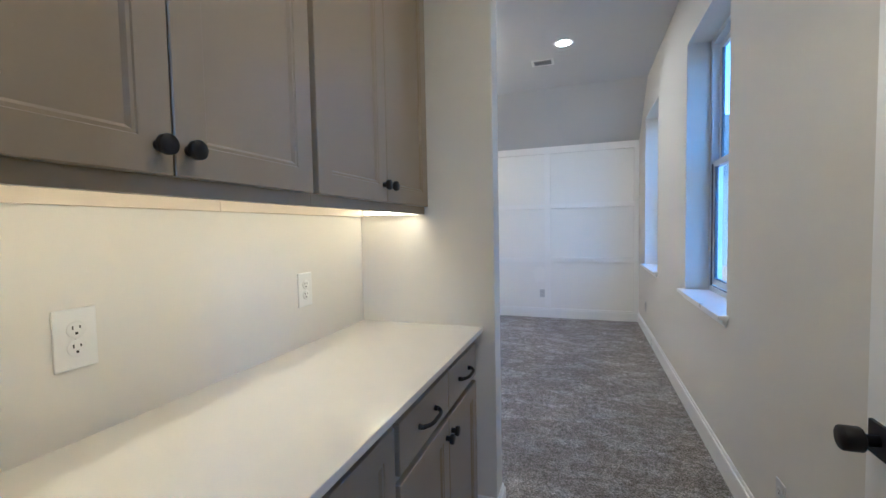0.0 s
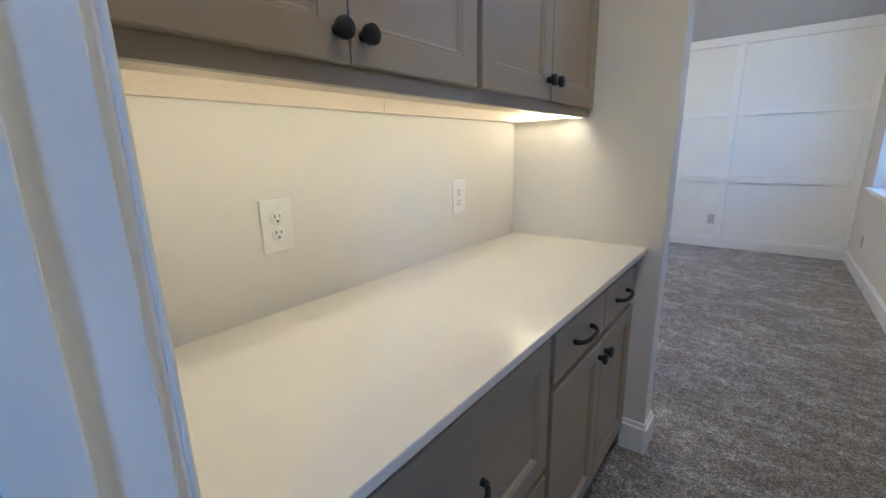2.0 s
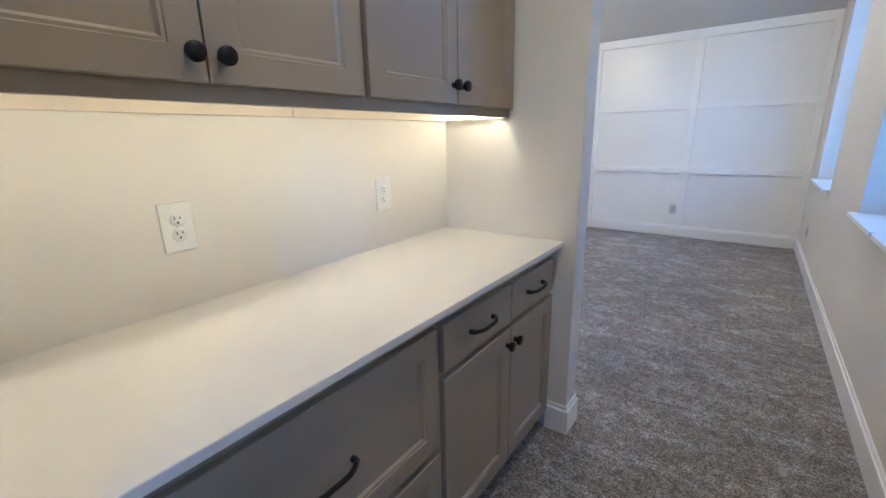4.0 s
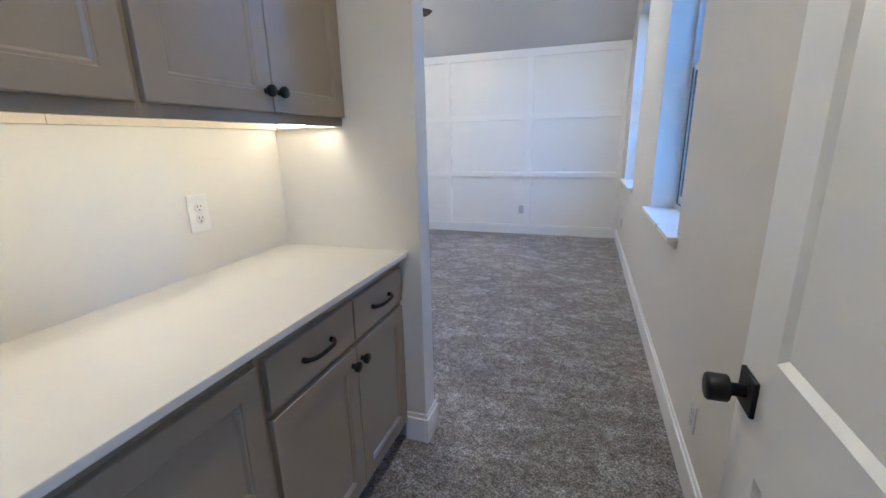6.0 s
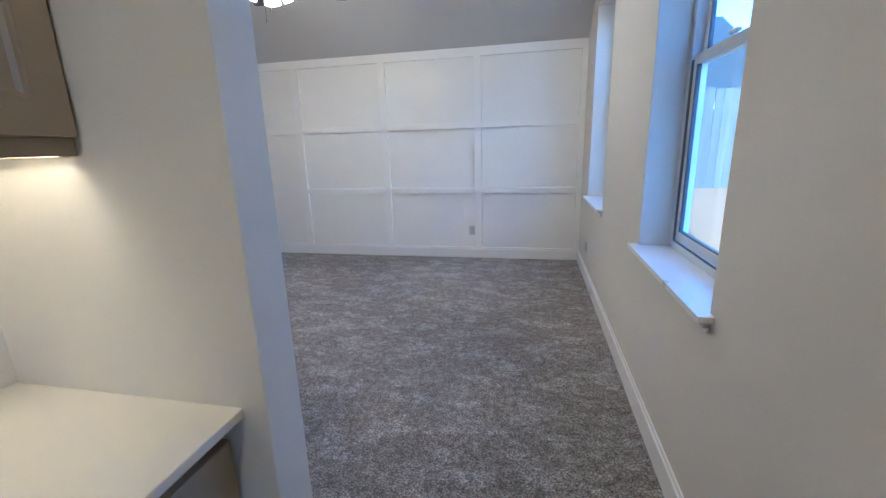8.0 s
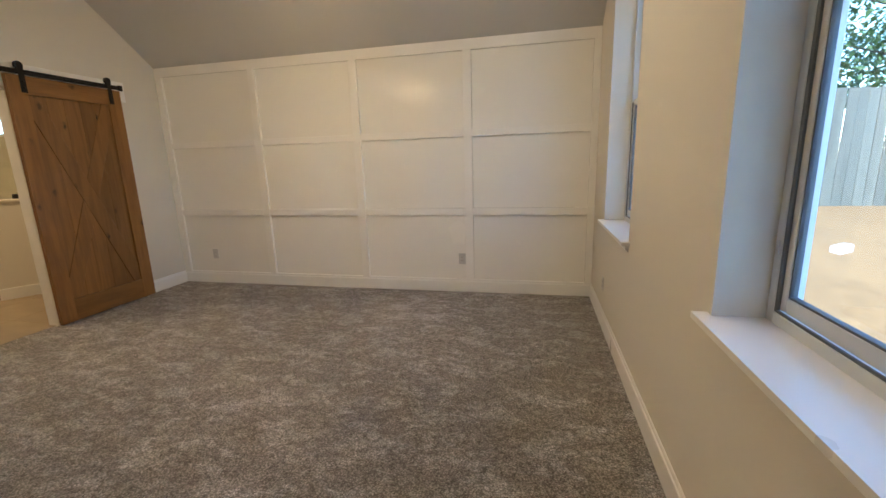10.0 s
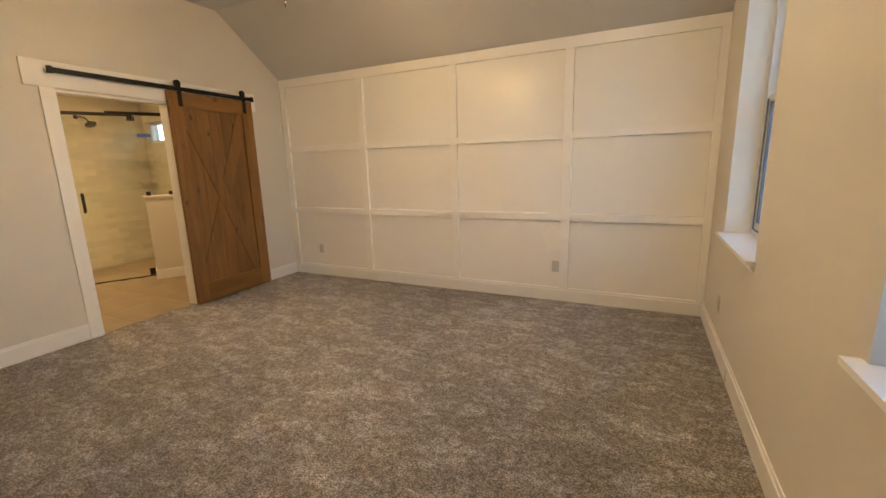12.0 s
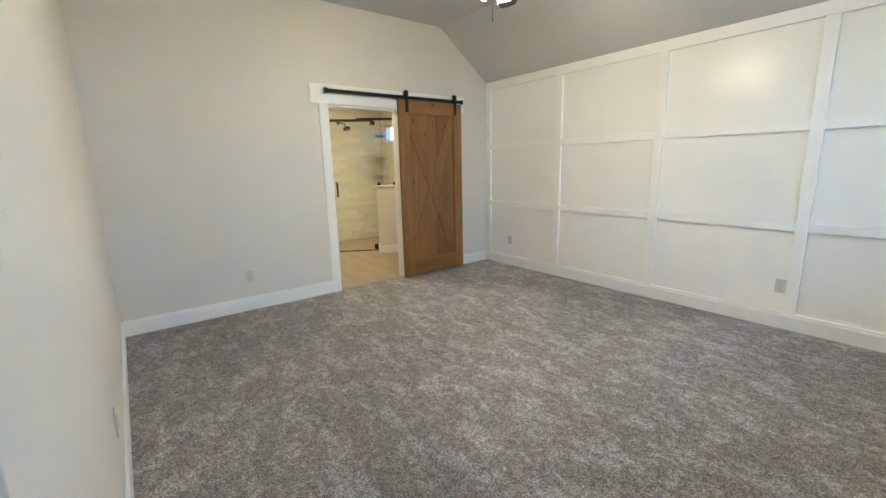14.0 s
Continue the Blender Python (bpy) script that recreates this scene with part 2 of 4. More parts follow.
# ---- building helpers ----
def box(bm, x0, x1, y0, y1, z0, z1):
    vs = [bm.verts.new((x, y, z)) for x in (x0, x1) for y in (y0, y1) for z in (z0, z1)]
    for f in ((0, 1, 3, 2), (4, 6, 7, 5), (0, 4, 5, 1), (2, 3, 7, 6), (0, 2, 6, 4), (1, 5, 7, 3)):
        bm.faces.new([vs[i] for i in f])
    return vs


def solid(*blocks, bevel=0.0, segments=2):
    """One bmesh of boxes (x0, x1, y0, y1, z0, z1), their edges rounded."""
    out = bmesh.new()
    for blk in blocks:
        one = bmesh.new()
        box(one, *blk)
        if bevel:
            bmesh.ops.bevel(one, geom=one.edges[:], offset=bevel, segments=segments, affect="EDGES", profile=0.5)
        me = bpy.data.meshes.new("tmp")
        one.to_mesh(me)
        one.free()
        out.from_mesh(me)
        bpy.data.meshes.remove(me)
    return out


def moved(bm, m):
    bmesh.ops.transform(bm, matrix=m, verts=bm.verts[:])
    return bm


def merge(*bms):
    out = bmesh.new()
    for b in bms:
        me = bpy.data.meshes.new("tmp")
        b.to_mesh(me)
        b.free()
        out.from_mesh(me)
        bpy.data.meshes.remove(me)
    return out


def lathe(profile, steps=24):
    """A turned body round z from (radius, height) pairs."""
    bm = bmesh.new()
    rings = []
    for r, z in profile:
        if r < 1e-6:
            rings.append([bm.verts.new((0, 0, z))])
        else:
            rings.append([bm.verts.new((r * math.cos(2 * math.pi * i / steps), r * math.sin(2 * math.pi * i / steps), z)) for i in range(steps)])
    for a, b in zip(rings, rings[1:]):
        for i in range(steps):
            j = (i + 1) % steps
            if len(a) == 1 and len(b) > 1:
                bm.faces.new((a[0], b[j], b[i]))
            elif len(b) == 1 and len(a) > 1:
                bm.faces.new((a[i], a[j], b[0]))
            elif len(a) > 1:
                bm.faces.new((a[i], a[j], b[j], b[i]))
    bmesh.ops.recalc_face_normals(bm, faces=bm.faces[:])
    for f in bm.faces:
        f.smooth = True
    return bm


def tube(points, radius, steps=10):
    """A round bar along a line of points; radius may be one number or one for each point."""
    bm = bmesh.new()
    pts = [Vector(p) for p in points]
    rad = radius if isinstance(radius, (list, tuple)) else [radius] * len(pts)
    rings = []
    side = None
    for i, p in enumerate(pts):
        d = (pts[min(i + 1, len(pts) - 1)] - pts[max(i - 1, 0)]).normalized()
        if side is None:
            side = d.orthogonal().normalized()
        side = (side - d * side.dot(d)).normalized()
        up = d.cross(side)
        rings.append([bm.verts.new(p + rad[i] * (side * math.cos(2 * math.pi * k / steps) + up * math.sin(2 * math.pi * k / steps))) for k in range(steps)])
    for a, b in zip(rings, rings[1:]):
        for k in range(steps):
            f = bm.faces.new((a[k], a[(k + 1) % steps], b[(k + 1) % steps], b[k]))
            f.smooth = True
    bm.faces.new(rings[0][::-1])
    bm.faces.new(rings[-1])
    bmesh.ops.recalc_face_normals(bm, faces=bm.faces[:])
    return bm


def framed(w, h, t, steps):
    """A front in the local xz plane, its face at y = 0 looking to -y, t thick: steps are (inset, depth) from the rim to the sunken panel."""
    bm = bmesh.new()

    def ring(inset, y):
        return [bm.verts.new((x, y, z)) for x, z in ((inset, inset), (w - inset, inset), (w - inset, h - inset), (inset, h - inset))]

    loops = [ring(0, t), ring(0, 0.002), ring(0.002, 0)] + [ring(i, d) for i, d in steps]
    bm.faces.new(loops[0])
    for a, b in zip(loops, loops[1:]):
        for k in range(4):
            bm.faces.new((a[k], a[(k + 1) % 4], b[(k + 1) % 4], b[k]))
    bm.faces.new(loops[-1])
    bmesh.ops.recalc_face_normals(bm, faces=bm.faces[:])
    return bm


def world_of(ob):
    return (world_of(ob.parent) @ ob.matrix_parent_inverse if ob.parent else Matrix()) @ ob.matrix_basis


def link(name, bm, mat):
    me = bpy.data.meshes.new(name)
    bm.to_mesh(me)
    bm.free()
    me.materials.append(mat)
    return new(name, me)


def part(name, bm, mat, parent, label=""):
    """One mesh under a thing or a part; the bmesh is in world metres."""
    ob = link(name, bm, mat)
    ob.parent = parent
    ob.matrix_parent_inverse = world_of(parent).inverted()
    return tagged(ob, label)


def piece(name, me, parent, m):
    """One of many alike pieces that share a mesh, at the pose m in the world."""
    ob = new(name, me)
    ob.parent = parent
    ob.matrix_parent_inverse = world_of(parent).inverted()
    ob.matrix_basis = m
    return ob


def thing(name, place, label, category, group="", kind=""):
    ob = new(name)
    ob.matrix_basis = Matrix.Translation(place)
    ob.empty_display_size = 0.05
    return tagged(ob, label, category, group, kind)


def structure(name, bm, mat, label, category):
    return tagged(link(name, bm, mat), label, category, kind="structure")


# ---- plan: metres ----
EAST, NORTH, WEST = 0.946, 8.465, -3.845       # faces of the bedroom's walls
DIV0, DIV1, DIVX = 3.975, 4.088, -0.12         # dividing wall between nook and bedroom, and its free end
BACK = -0.765                                  # back wall of the nook
DOOR0, DOOR1, DX0, DX1 = 2.21, 2.327, -0.13, 0.80   # the wall with the doorway, and its opening
CEILZ, BREAK, LOW = 3.075, 7.665, 2.478        # flat ceiling, where the slope begins, its height at the panelled wall
WIN = ((4.725, 5.668), (6.90, 7.83))           # window openings along the east wall
SILL, HEAD, MEET = 0.858, 2.62, 1.755
BATHX, BATHN = -6.9, 8.47
OP0, OP1, OPZ = 6.11, 7.0, 2.06                # opening to the bathroom

# ---- shell ----
structure("floor", solid((-3.885, 1.1, -1.3, 8.5, -0.12, 0.0)), CARPETMAT, "grey-brown cut-pile carpet with brushed marks", "carpet")

# unseen opening at y 0.4 to 1.2, added to let daylight into the entry
blocks = [(EAST, 1.175, -1.4, 0.4, -0.3, 3.3), (EAST, 1.175, 1.2, WIN[0][0], -0.3, 3.3), (EAST, 1.175, WIN[0][1], WIN[1][0], -0.3, 3.3), (EAST, 1.175, WIN[1][1], 8.6, -0.3, 3.3),
          (EAST, 1.175, 0.4, 1.2, -0.3, SILL - 0.02), (EAST, 1.175, 0.4, 1.2, HEAD, 3.3)]
for a, b in WIN:
    blocks += [(EAST, 1.175, a, b, -0.3, SILL - 0.02), (EAST, 1.175, a, b, HEAD, 3.3)]
structure("wall_east", solid(*blocks), WALL, "white painted wall with two deep window recesses", "wall")
wall_north = structure("wall_north", solid((-4.0, EAST, NORTH, 8.6, -0.3, 3.3)), PANEL, "white wall panelled with a grid of flat battens", "wall")
structure("wall_west", solid((-3.965, WEST, DIV0, OP0, -0.1, 3.3), (-3.965, WEST, OP1, NORTH, -0.1, 3.3), (-3.965, WEST, OP0, OP1, OPZ, 3.3)), WALL,
          "white painted wall with the bathroom opening", "wall")
structure("wall_dividing", solid((WEST, DIVX, DIV0, DIV1, -0.05, 3.2), bevel=0.004), WALL, "white painted wall that ends beside the passage", "wall")
structure("wall_nook_back", solid((BACK - 0.12, BACK, DOOR0, DIV0, -0.05, 3.2)), WALL, "white painted wall behind the counter", "wall")
structure("wall_doorway", solid((BACK - 0.12, DX0 - 0.02, DOOR0, DOOR1, -0.05, 3.2), (DX1 + 0.02, EAST, DOOR0, DOOR1, -0.05, 3.2), (DX0 - 0.02, DX1 + 0.02, DOOR0, DOOR1, 2.075, 3.2)), WALL,
          "white painted wall round the doorway", "wall")
structure("wall_entry", solid((-2.1, -2.0, -1.3, DOOR0, -0.05, 3.2), (-2.1, EAST, -1.4, -1.3, -0.05, 3.2), (-2.0, BACK - 0.12, DOOR0, DOOR1, -0.05, 3.2)), WALL, "plain white wall of the entry room", "wall")

NKX, NKY, NKH = 0.30, 2.95, 0.058               # hole of the passage's added, unseen downlight
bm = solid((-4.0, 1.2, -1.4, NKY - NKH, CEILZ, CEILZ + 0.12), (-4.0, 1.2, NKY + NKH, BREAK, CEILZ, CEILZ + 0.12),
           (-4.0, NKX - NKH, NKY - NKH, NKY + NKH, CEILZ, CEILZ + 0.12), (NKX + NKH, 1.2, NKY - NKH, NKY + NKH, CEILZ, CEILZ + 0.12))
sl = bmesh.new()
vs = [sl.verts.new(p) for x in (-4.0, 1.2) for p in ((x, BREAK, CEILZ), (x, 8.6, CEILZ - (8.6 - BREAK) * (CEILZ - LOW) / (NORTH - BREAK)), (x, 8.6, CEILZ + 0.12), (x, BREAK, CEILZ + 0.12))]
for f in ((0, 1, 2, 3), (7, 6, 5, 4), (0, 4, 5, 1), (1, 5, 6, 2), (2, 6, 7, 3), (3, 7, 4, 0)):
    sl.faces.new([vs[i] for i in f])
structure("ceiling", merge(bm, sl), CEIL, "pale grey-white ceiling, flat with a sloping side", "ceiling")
structure("roof", solid((-7.3, 1.55, -1.8, 9.3, 3.32, 3.4)), SHINGLE, "plain roof over the house", "roof")

# battens of the panelled wall: each a piece of its own
BT = 0.027
cols = (-3.80, -2.612, -1.44, -0.268, 0.925)
HALF = 0.042
for i, x in enumerate(cols):
    x0, x1 = max(x - HALF, WEST), min(x + HALF, EAST)
    part("batten", solid((x0, x1, NORTH - BT, NORTH, 0.138, 2.392), bevel=0.0015, segments=1), BATTEN, wall_north)
for a, b in zip(cols, cols[1:]):
    for z0, z1 in ((0.822, 0.893), (1.600, 1.668)):
        part("rail", solid((max(a + HALF, WEST), b - HALF, NORTH - BT + 0.001, NORTH, z0, z1), bevel=0.0015, segments=1), BATTEN, wall_north)
part("top_rail", solid((WEST, EAST, NORTH - BT - 0.001, NORTH, 2.392, LOW + 0.012), bevel=0.0015, segments=1), BATTEN, wall_north)


def baseboard(x0, x1, y0, y1, wall, top=0.142):
    """A skirting board whose slimmer, rounded top stands against the wall; wall: the side (-x, +x, -y, +y) on which the wall is."""
    t = 0.007
    u = {"+x": (x0 + t, x1, y0, y1), "-x": (x0, x1 - t, y0, y1), "+y": (x0, x1, y0 + t, y1), "-y": (x0, x1, y0, y1 - t), "end": (x0, x1 - t, y0 + t, y1 - t)}[wall]
    return structure("baseboard", solid((x0, x1, y0, y1, 0.0, top - 0.022), (*u, top - 0.027, top), bevel=0.0035, segments=3), TRIM, "white gloss-painted skirting board", "skirting board")


B = 0.015
baseboard(EAST - B, EAST, DOOR1, NORTH - BT - 0.002, "+x")
baseboard(WEST + B, EAST - B, NORTH - BT - 0.003, NORTH, "+y", 0.139)
baseboard(WEST, WEST + B, OP1 + 0.09, NORTH - BT - 0.003, "-x")
baseboard(WEST, WEST + B, DIV1 + B, 6.018, "-x")
baseboard(WEST, DIVX - 0.001, DIV1, DIV1 + B, "-y")
baseboard(DIVX - 0.001, DIVX + B, DIV0 - B, DIV1 + B, "end")
baseboard(-0.215, DIVX - 0.001, DIV0 - B, DIV0, "+y")

# ---- windows ----
def window(name, y0, y1):
    w = thing(name, (EAST, (y0 + y1) / 2, SILL), "white vinyl single-hung window in a deep plaster recess", "window", "windows of the bedroom", "structure")
    fx0, fx1 = 1.095, 1.172
    f = 0.036
    part("window_frame", solid((fx0, fx1, y0, y0 + f, SILL, HEAD), (fx0, fx1, y1 - f, y1, SILL, HEAD), (fx0, fx1, y0 + f, y1 - f, SILL, SILL + 0.036), (fx0, fx1, y0 + f, y1 - f, HEAD - f, HEAD), bevel=0.003), VINYL, w)
    s = 0.036
    a, b = y0 + f + 0.004, y1 - f - 0.004
    for nm, x0, x1, z0, z1, lo, hi in (("lower_sash", 1.105, 1.133, SILL + 0.046, MEET + 0.02, 0.044, 0.042), ("upper_sash", 1.139, 1.167, MEET - 0.02, HEAD - f - 0.004, 0.04, 0.04)):
        sash = part(nm, solid((x0, x1, a, a + s, z0, z1), (x0, x1, b - s, b, z0, z1), (x0, x1, a + s, b - s, z0, z0 + lo), (x0, x1, a + s, b - s, z1 - hi, z1), bevel=0.003), VINYL, w)
        xm = (x0 + x1) / 2
        pane = part("pane", solid((xm - 0.002, xm + 0.002, a + s, b - s, z0 + lo, z1 - hi)), GLASS, sash)
        pane.visible_shadow = False
        part("gasket", solid((x0 + 0.003, x1 - 0.003, a + s - 0.001, a + s + 0.006, z0 + lo, z1 - hi), (x0 + 0.003, x1 - 0.003, b - s - 0.006, b - s + 0.001, z0 + lo, z1 - hi),
                             (x0 + 0.003, x1 - 0.003, a + s, b - s, z0 + lo - 0.001, z0 + lo + 0.006)), GASKET, sash, "dark glazing gasket")
    part("track", solid((fx0 + 0.002, 1.104, y1 - f - 0.016, y1 - f - 0.001, SILL + 0.038, MEET), (fx0 + 0.002, 1.104, y0 + f + 0.001, y0 + f + 0.016, SILL + 0.038, MEET)), GASKET, w, "dark sash track")
    part("sill_track", solid((fx0 + 0.002, 1.104, y0 + f + 0.016, y1 - f - 0.016, SILL + 0.037, SILL + 0.044)), GASKET, w, "dark sash track")
    part("vent_latch", solid((fx0 - 0.006, fx0, y1 - 0.03, y1 - 0.018, SILL + 0.21, SILL + 0.25), bevel=0.002), VINYL, w)
    part("sash_lock", solid((1.085, 1.106, (y0 + y1) / 2 - 0.03, (y0 + y1) / 2 + 0.03, MEET + 0.02, MEET + 0.032), bevel=0.003), VINYL, w)
    part("window_sill", solid((0.898, fx0 + 0.003, y0 + 0.0005, y1 - 0.0005, SILL - 0.02, SILL + 0.001), (0.898, EAST, y0 - 0.035, y0 + 0.0005, SILL - 0.02, SILL + 0.001), (0.898, EAST, y1 - 0.0005, y1 + 0.035, SILL - 0.02, SILL + 0.001)), TRIM, w, "white painted window board with horns")
    part("apron", solid((EAST - 0.020, EAST, y0 - 0.012, y1 + 0.012, SILL - 0.048, SILL - 0.02), (EAST - 0.010, EAST, y0 - 0.012, y1 + 0.012, SILL - 0.062, SILL - 0.046), bevel=0.003), TRIM, w)
    return w


window("window_1", *WIN[0])
window("window_2", *WIN[1])

# ---- doorway and open door ----
frame_thing = thing("door_frame", (DX0, DOOR0, 0), "white door frame with stop and moulded casing", "door frame", kind="structure")
part("jamb", solid((DX0 - 0.02, DX0, DOOR0 - 0.002, DOOR1 + 0.002, 0, 2.055), bevel=0.0015), TRIM, frame_thing)
part("jamb", solid((DX1, DX1 + 0.02, DOOR0 - 0.002, DOOR1 + 0.002, 0, 2.055), bevel=0.0015), TRIM, frame_thing)
part("head_jamb", solid((DX0 - 0.02, DX1 + 0.02, DOOR0 - 0.002, DOOR1 + 0.002, 2.055, 2.075), bevel=0.0015), TRIM, frame_thing)
part("stop", solid((DX0, DX0 + 0.011, DOOR1 - 0.073, DOOR1 - 0.038, 0, 2.044), bevel=0.002), TRIM, frame_thing)
part("stop", solid((DX1 - 0.011, DX1, DOOR1 - 0.073, DOOR1 - 0.038, 0, 2.044), bevel=0.002), TRIM, frame_thing)
part("head_stop", solid((DX0, DX1, DOOR1 - 0.073, DOOR1 - 0.038, 2.044, 2.055), bevel=0.002), TRIM, frame_thing)
part("casing", solid((DX0 - 0.088, DX0 - 0.006, DOOR1, DOOR1 + 0.012, 0, 2.14), (DX0 - 0.022, DX0 - 0.006, DOOR1 + 0.010, DOOR1 + 0.017, 0, 2.14), bevel=0.004, segments=3), TRIM, frame_thing)
part("casing", solid((DX1 + 0.006, DX1 + 0.088, DOOR1, DOOR1 + 0.012, 0, 2.14), bevel=0.004, segments=3), TRIM, frame_thing)
part("head_casing", solid((DX0 - 0.006, DX1 + 0.006, DOOR1, DOOR1 + 0.012, 2.062, 2.14), bevel=0.004, segments=3), TRIM, frame_thing)

LX0, LX1, LY0, LY1 = 0.786, 0.821, 2.352, 3.272
leaf = thing("door_1", (LX1, LY0, 0), "white two-panel door standing open with black knob", "door", kind="structure")
st, z_lock0, z_lock1 = 0.118, 0.80, 1.005
part("door_leaf", solid((LX0, LX1, LY0, LY0 + st, 0.012, 2.04), (LX0, LX1, LY1 - st, LY1, 0.012, 2.04), (LX0, LX1, LY0 + st, LY1 - st, 0.012, 0.24), (LX0, LX1, LY0 + st, LY1 - st, z_lock0, z_lock1), (LX0, LX1, LY0 + st, LY1 - st, 1.92, 2.04)), TRIM, leaf)
for z0, z1 in ((0.24, z_lock0), (z_lock1, 1.92)):
    wedge = bmesh.new()
    ins, dep = 0.013, 0.009
    for x, s in ((LX0, 1), (LX1, -1)):
        o = [wedge.verts.new((x, y, z)) for y, z in ((LY0 + st, z0), (LY1 - st, z0), (LY1 - st, z1), (LY0 + st, z1))]
        i = [wedge.verts.new((x + s * dep, y, z)) for y, z in ((LY0 + st + ins, z0 + ins), (LY1 - st - ins, z0 + ins), (LY1 - st - ins, z1 - ins), (LY0 + st + ins, z1 - ins))]
        for k in range(4):
            wedge.faces.new((o[k], o[(k + 1) % 4], i[(k + 1) % 4], i[k]))
        wedge.faces.new(i)
    bmesh.ops.recalc_face_normals(wedge, faces=wedge.faces[:])
    part("door_panel", wedge, TRIM, leaf)
KY, KZ = 3.222, 0.915
knob = part("door_knob", merge(moved(lathe([(0, 0.0), (0.011, 0.0), (0.011, 0.024), (0.014, 0.027), (0.0225, 0.030), (0.024, 0.032), (0.024, 0.060), (0.0225, 0.0625), (0, 0.063)], 28), pose(LX0 - 0.004, KY, KZ, 0, -90, 0)),
                                moved(lathe([(0, 0.0), (0.011, 0.0), (0.011, 0.024), (0.024, 0.033), (0.024, 0.060), (0, 0.063)], 28), pose(LX1 + 0.004, KY, KZ, 0, 90, 0))), BLACK, leaf, "matte black round knob")
part("rose", solid((LX0 - 0.008, LX0, KY - 0.033, KY + 0.033, KZ - 0.033, KZ + 0.033), (LX1, LX1 + 0.008, KY - 0.033, KY + 0.033, KZ - 0.033, KZ + 0.033), bevel=0.002), BLACK, leaf, "matte black square rose")
part("latch_plate", solid((LX0 + 0.006, LX1 - 0.006, LY1 - 0.001, LY1 + 0.0015, KZ - 0.028, KZ + 0.028)), BLACK, leaf)
for z in (0.2, 1.03, 1.85):
    part("hinge", solid((LX1 - 0.006, LX1 + 0.006, LY0 - 0.012, LY0, z - 0.045, z + 0.045), bevel=0.003), BLACK, leaf)

# ---- cabinets ----
FRONT, FACE = -0.2055, -0.225          # faces of the base fronts and of the frame behind them
UFRONT, UFACE = -0.4165, -0.437
UA, UM, UB = DOOR1 + 0.002, 3.152, DIV0 - 0.002    # unit limits along the wall
PROFILE = ((0.058, 0.0), (0.060, 0.003), (0.066, 0.003), (0.072, 0.0095))
SMALL = ((0.004, 0.0),)


def front(name, parent, x, y0, y1, z0, z1, steps=PROFILE, t=0.02):
    """A cabinet front whose face looks to +x."""
    w, h = y1 - y0, z1 - z0
    return part(name, moved(framed(w, h, t, steps), Matrix.Translation((x, y0, z0)) @ pose(0, 0, 0, 0, 0, 90)), CAB, parent)


def knob_at(parent, x, y, z):
    part("knob", moved(lathe([(0, 0), (0.0095, 0), (0.0085, 0.012), (0.0095, 0.0145), (0.0165, 0.0155), (0.0175, 0.017), (0.0175, 0.026), (0.016, 0.028), (0, 0.0285)], 22), pose(x, y, z, 0, 90, 0)), BLACK, parent, "matte black round knob")


def pull_at(parent, x, y, z, half=0.066):
    pts = []
    for i in range(13):
        u = -1 + i / 6
        pts.append((x + 0.012 + 0.020 * (1 - u ** 4), y + half * u, z))
    bar = tube(pts, [0.0062 if 0 < i < 12 else 0.007 for i in range(13)], 10)
    feet = [moved(lathe([(0, 0), (0.0085, 0), (0.008, 0.006), (0.0065, 0.016), (0, 0.017)], 14), pose(x, y + s * half, z, 0, 90, 0)) for s in (-1, 1)]
    part("pull", merge(bar, *feet), BLACK, parent, "matte black arched pull")


def base_cabinet(y0, y1, label):
    c = thing("base_cabinet", (FACE - 0.25, (y0 + y1) / 2, 0), label, "cabinet", "fitted base cabinets")
    body = part("body", solid((BACK, FACE, y0, y1, 0.095, 0.883), (BACK, FACE - 0.055, y0, y1, 0.0, 0.095)), CAB, c)
    return c


ca = base_cabinet(UA, UM - 0.001, "greige painted base cabinet with two deep drawers")
LA0, LA1 = 2.37, UM - 0.006
for z0, z1 in ((0.468, 0.838), (0.105, 0.445)):
    d = front("drawer_front", ca, FRONT, LA0, LA1, z0, z1)
    pull_at(d, FRONT, (LA0 + LA1) / 2, (z0 + z1) / 2 + 0.005, 0.074)
cb = base_cabinet(UM + 0.001, UB, "greige painted base cabinet with two drawers and doors")
MIDB = 3.578
for y0, y1 in ((UM + 0.022, MIDB - 0.003), (MIDB + 0.003, UB - 0.012)):
    d = front("drawer_front", cb, FRONT, y0, y1, 0.694, 0.836, SMALL)
    pull_at(d, FRONT, (y0 + y1) / 2 - 0.0, 0.765, 0.066)
for y0, y1, ky in ((UM + 0.022, MIDB - 0.002, MIDB - 0.03), (MIDB + 0.002, UB - 0.012, MIDB + 0.03)):
    d = front("cabinet_door", cb, FRONT, y0, y1, 0.102, 0.668)
    knob_at(d, FRONT, ky, 0.612)


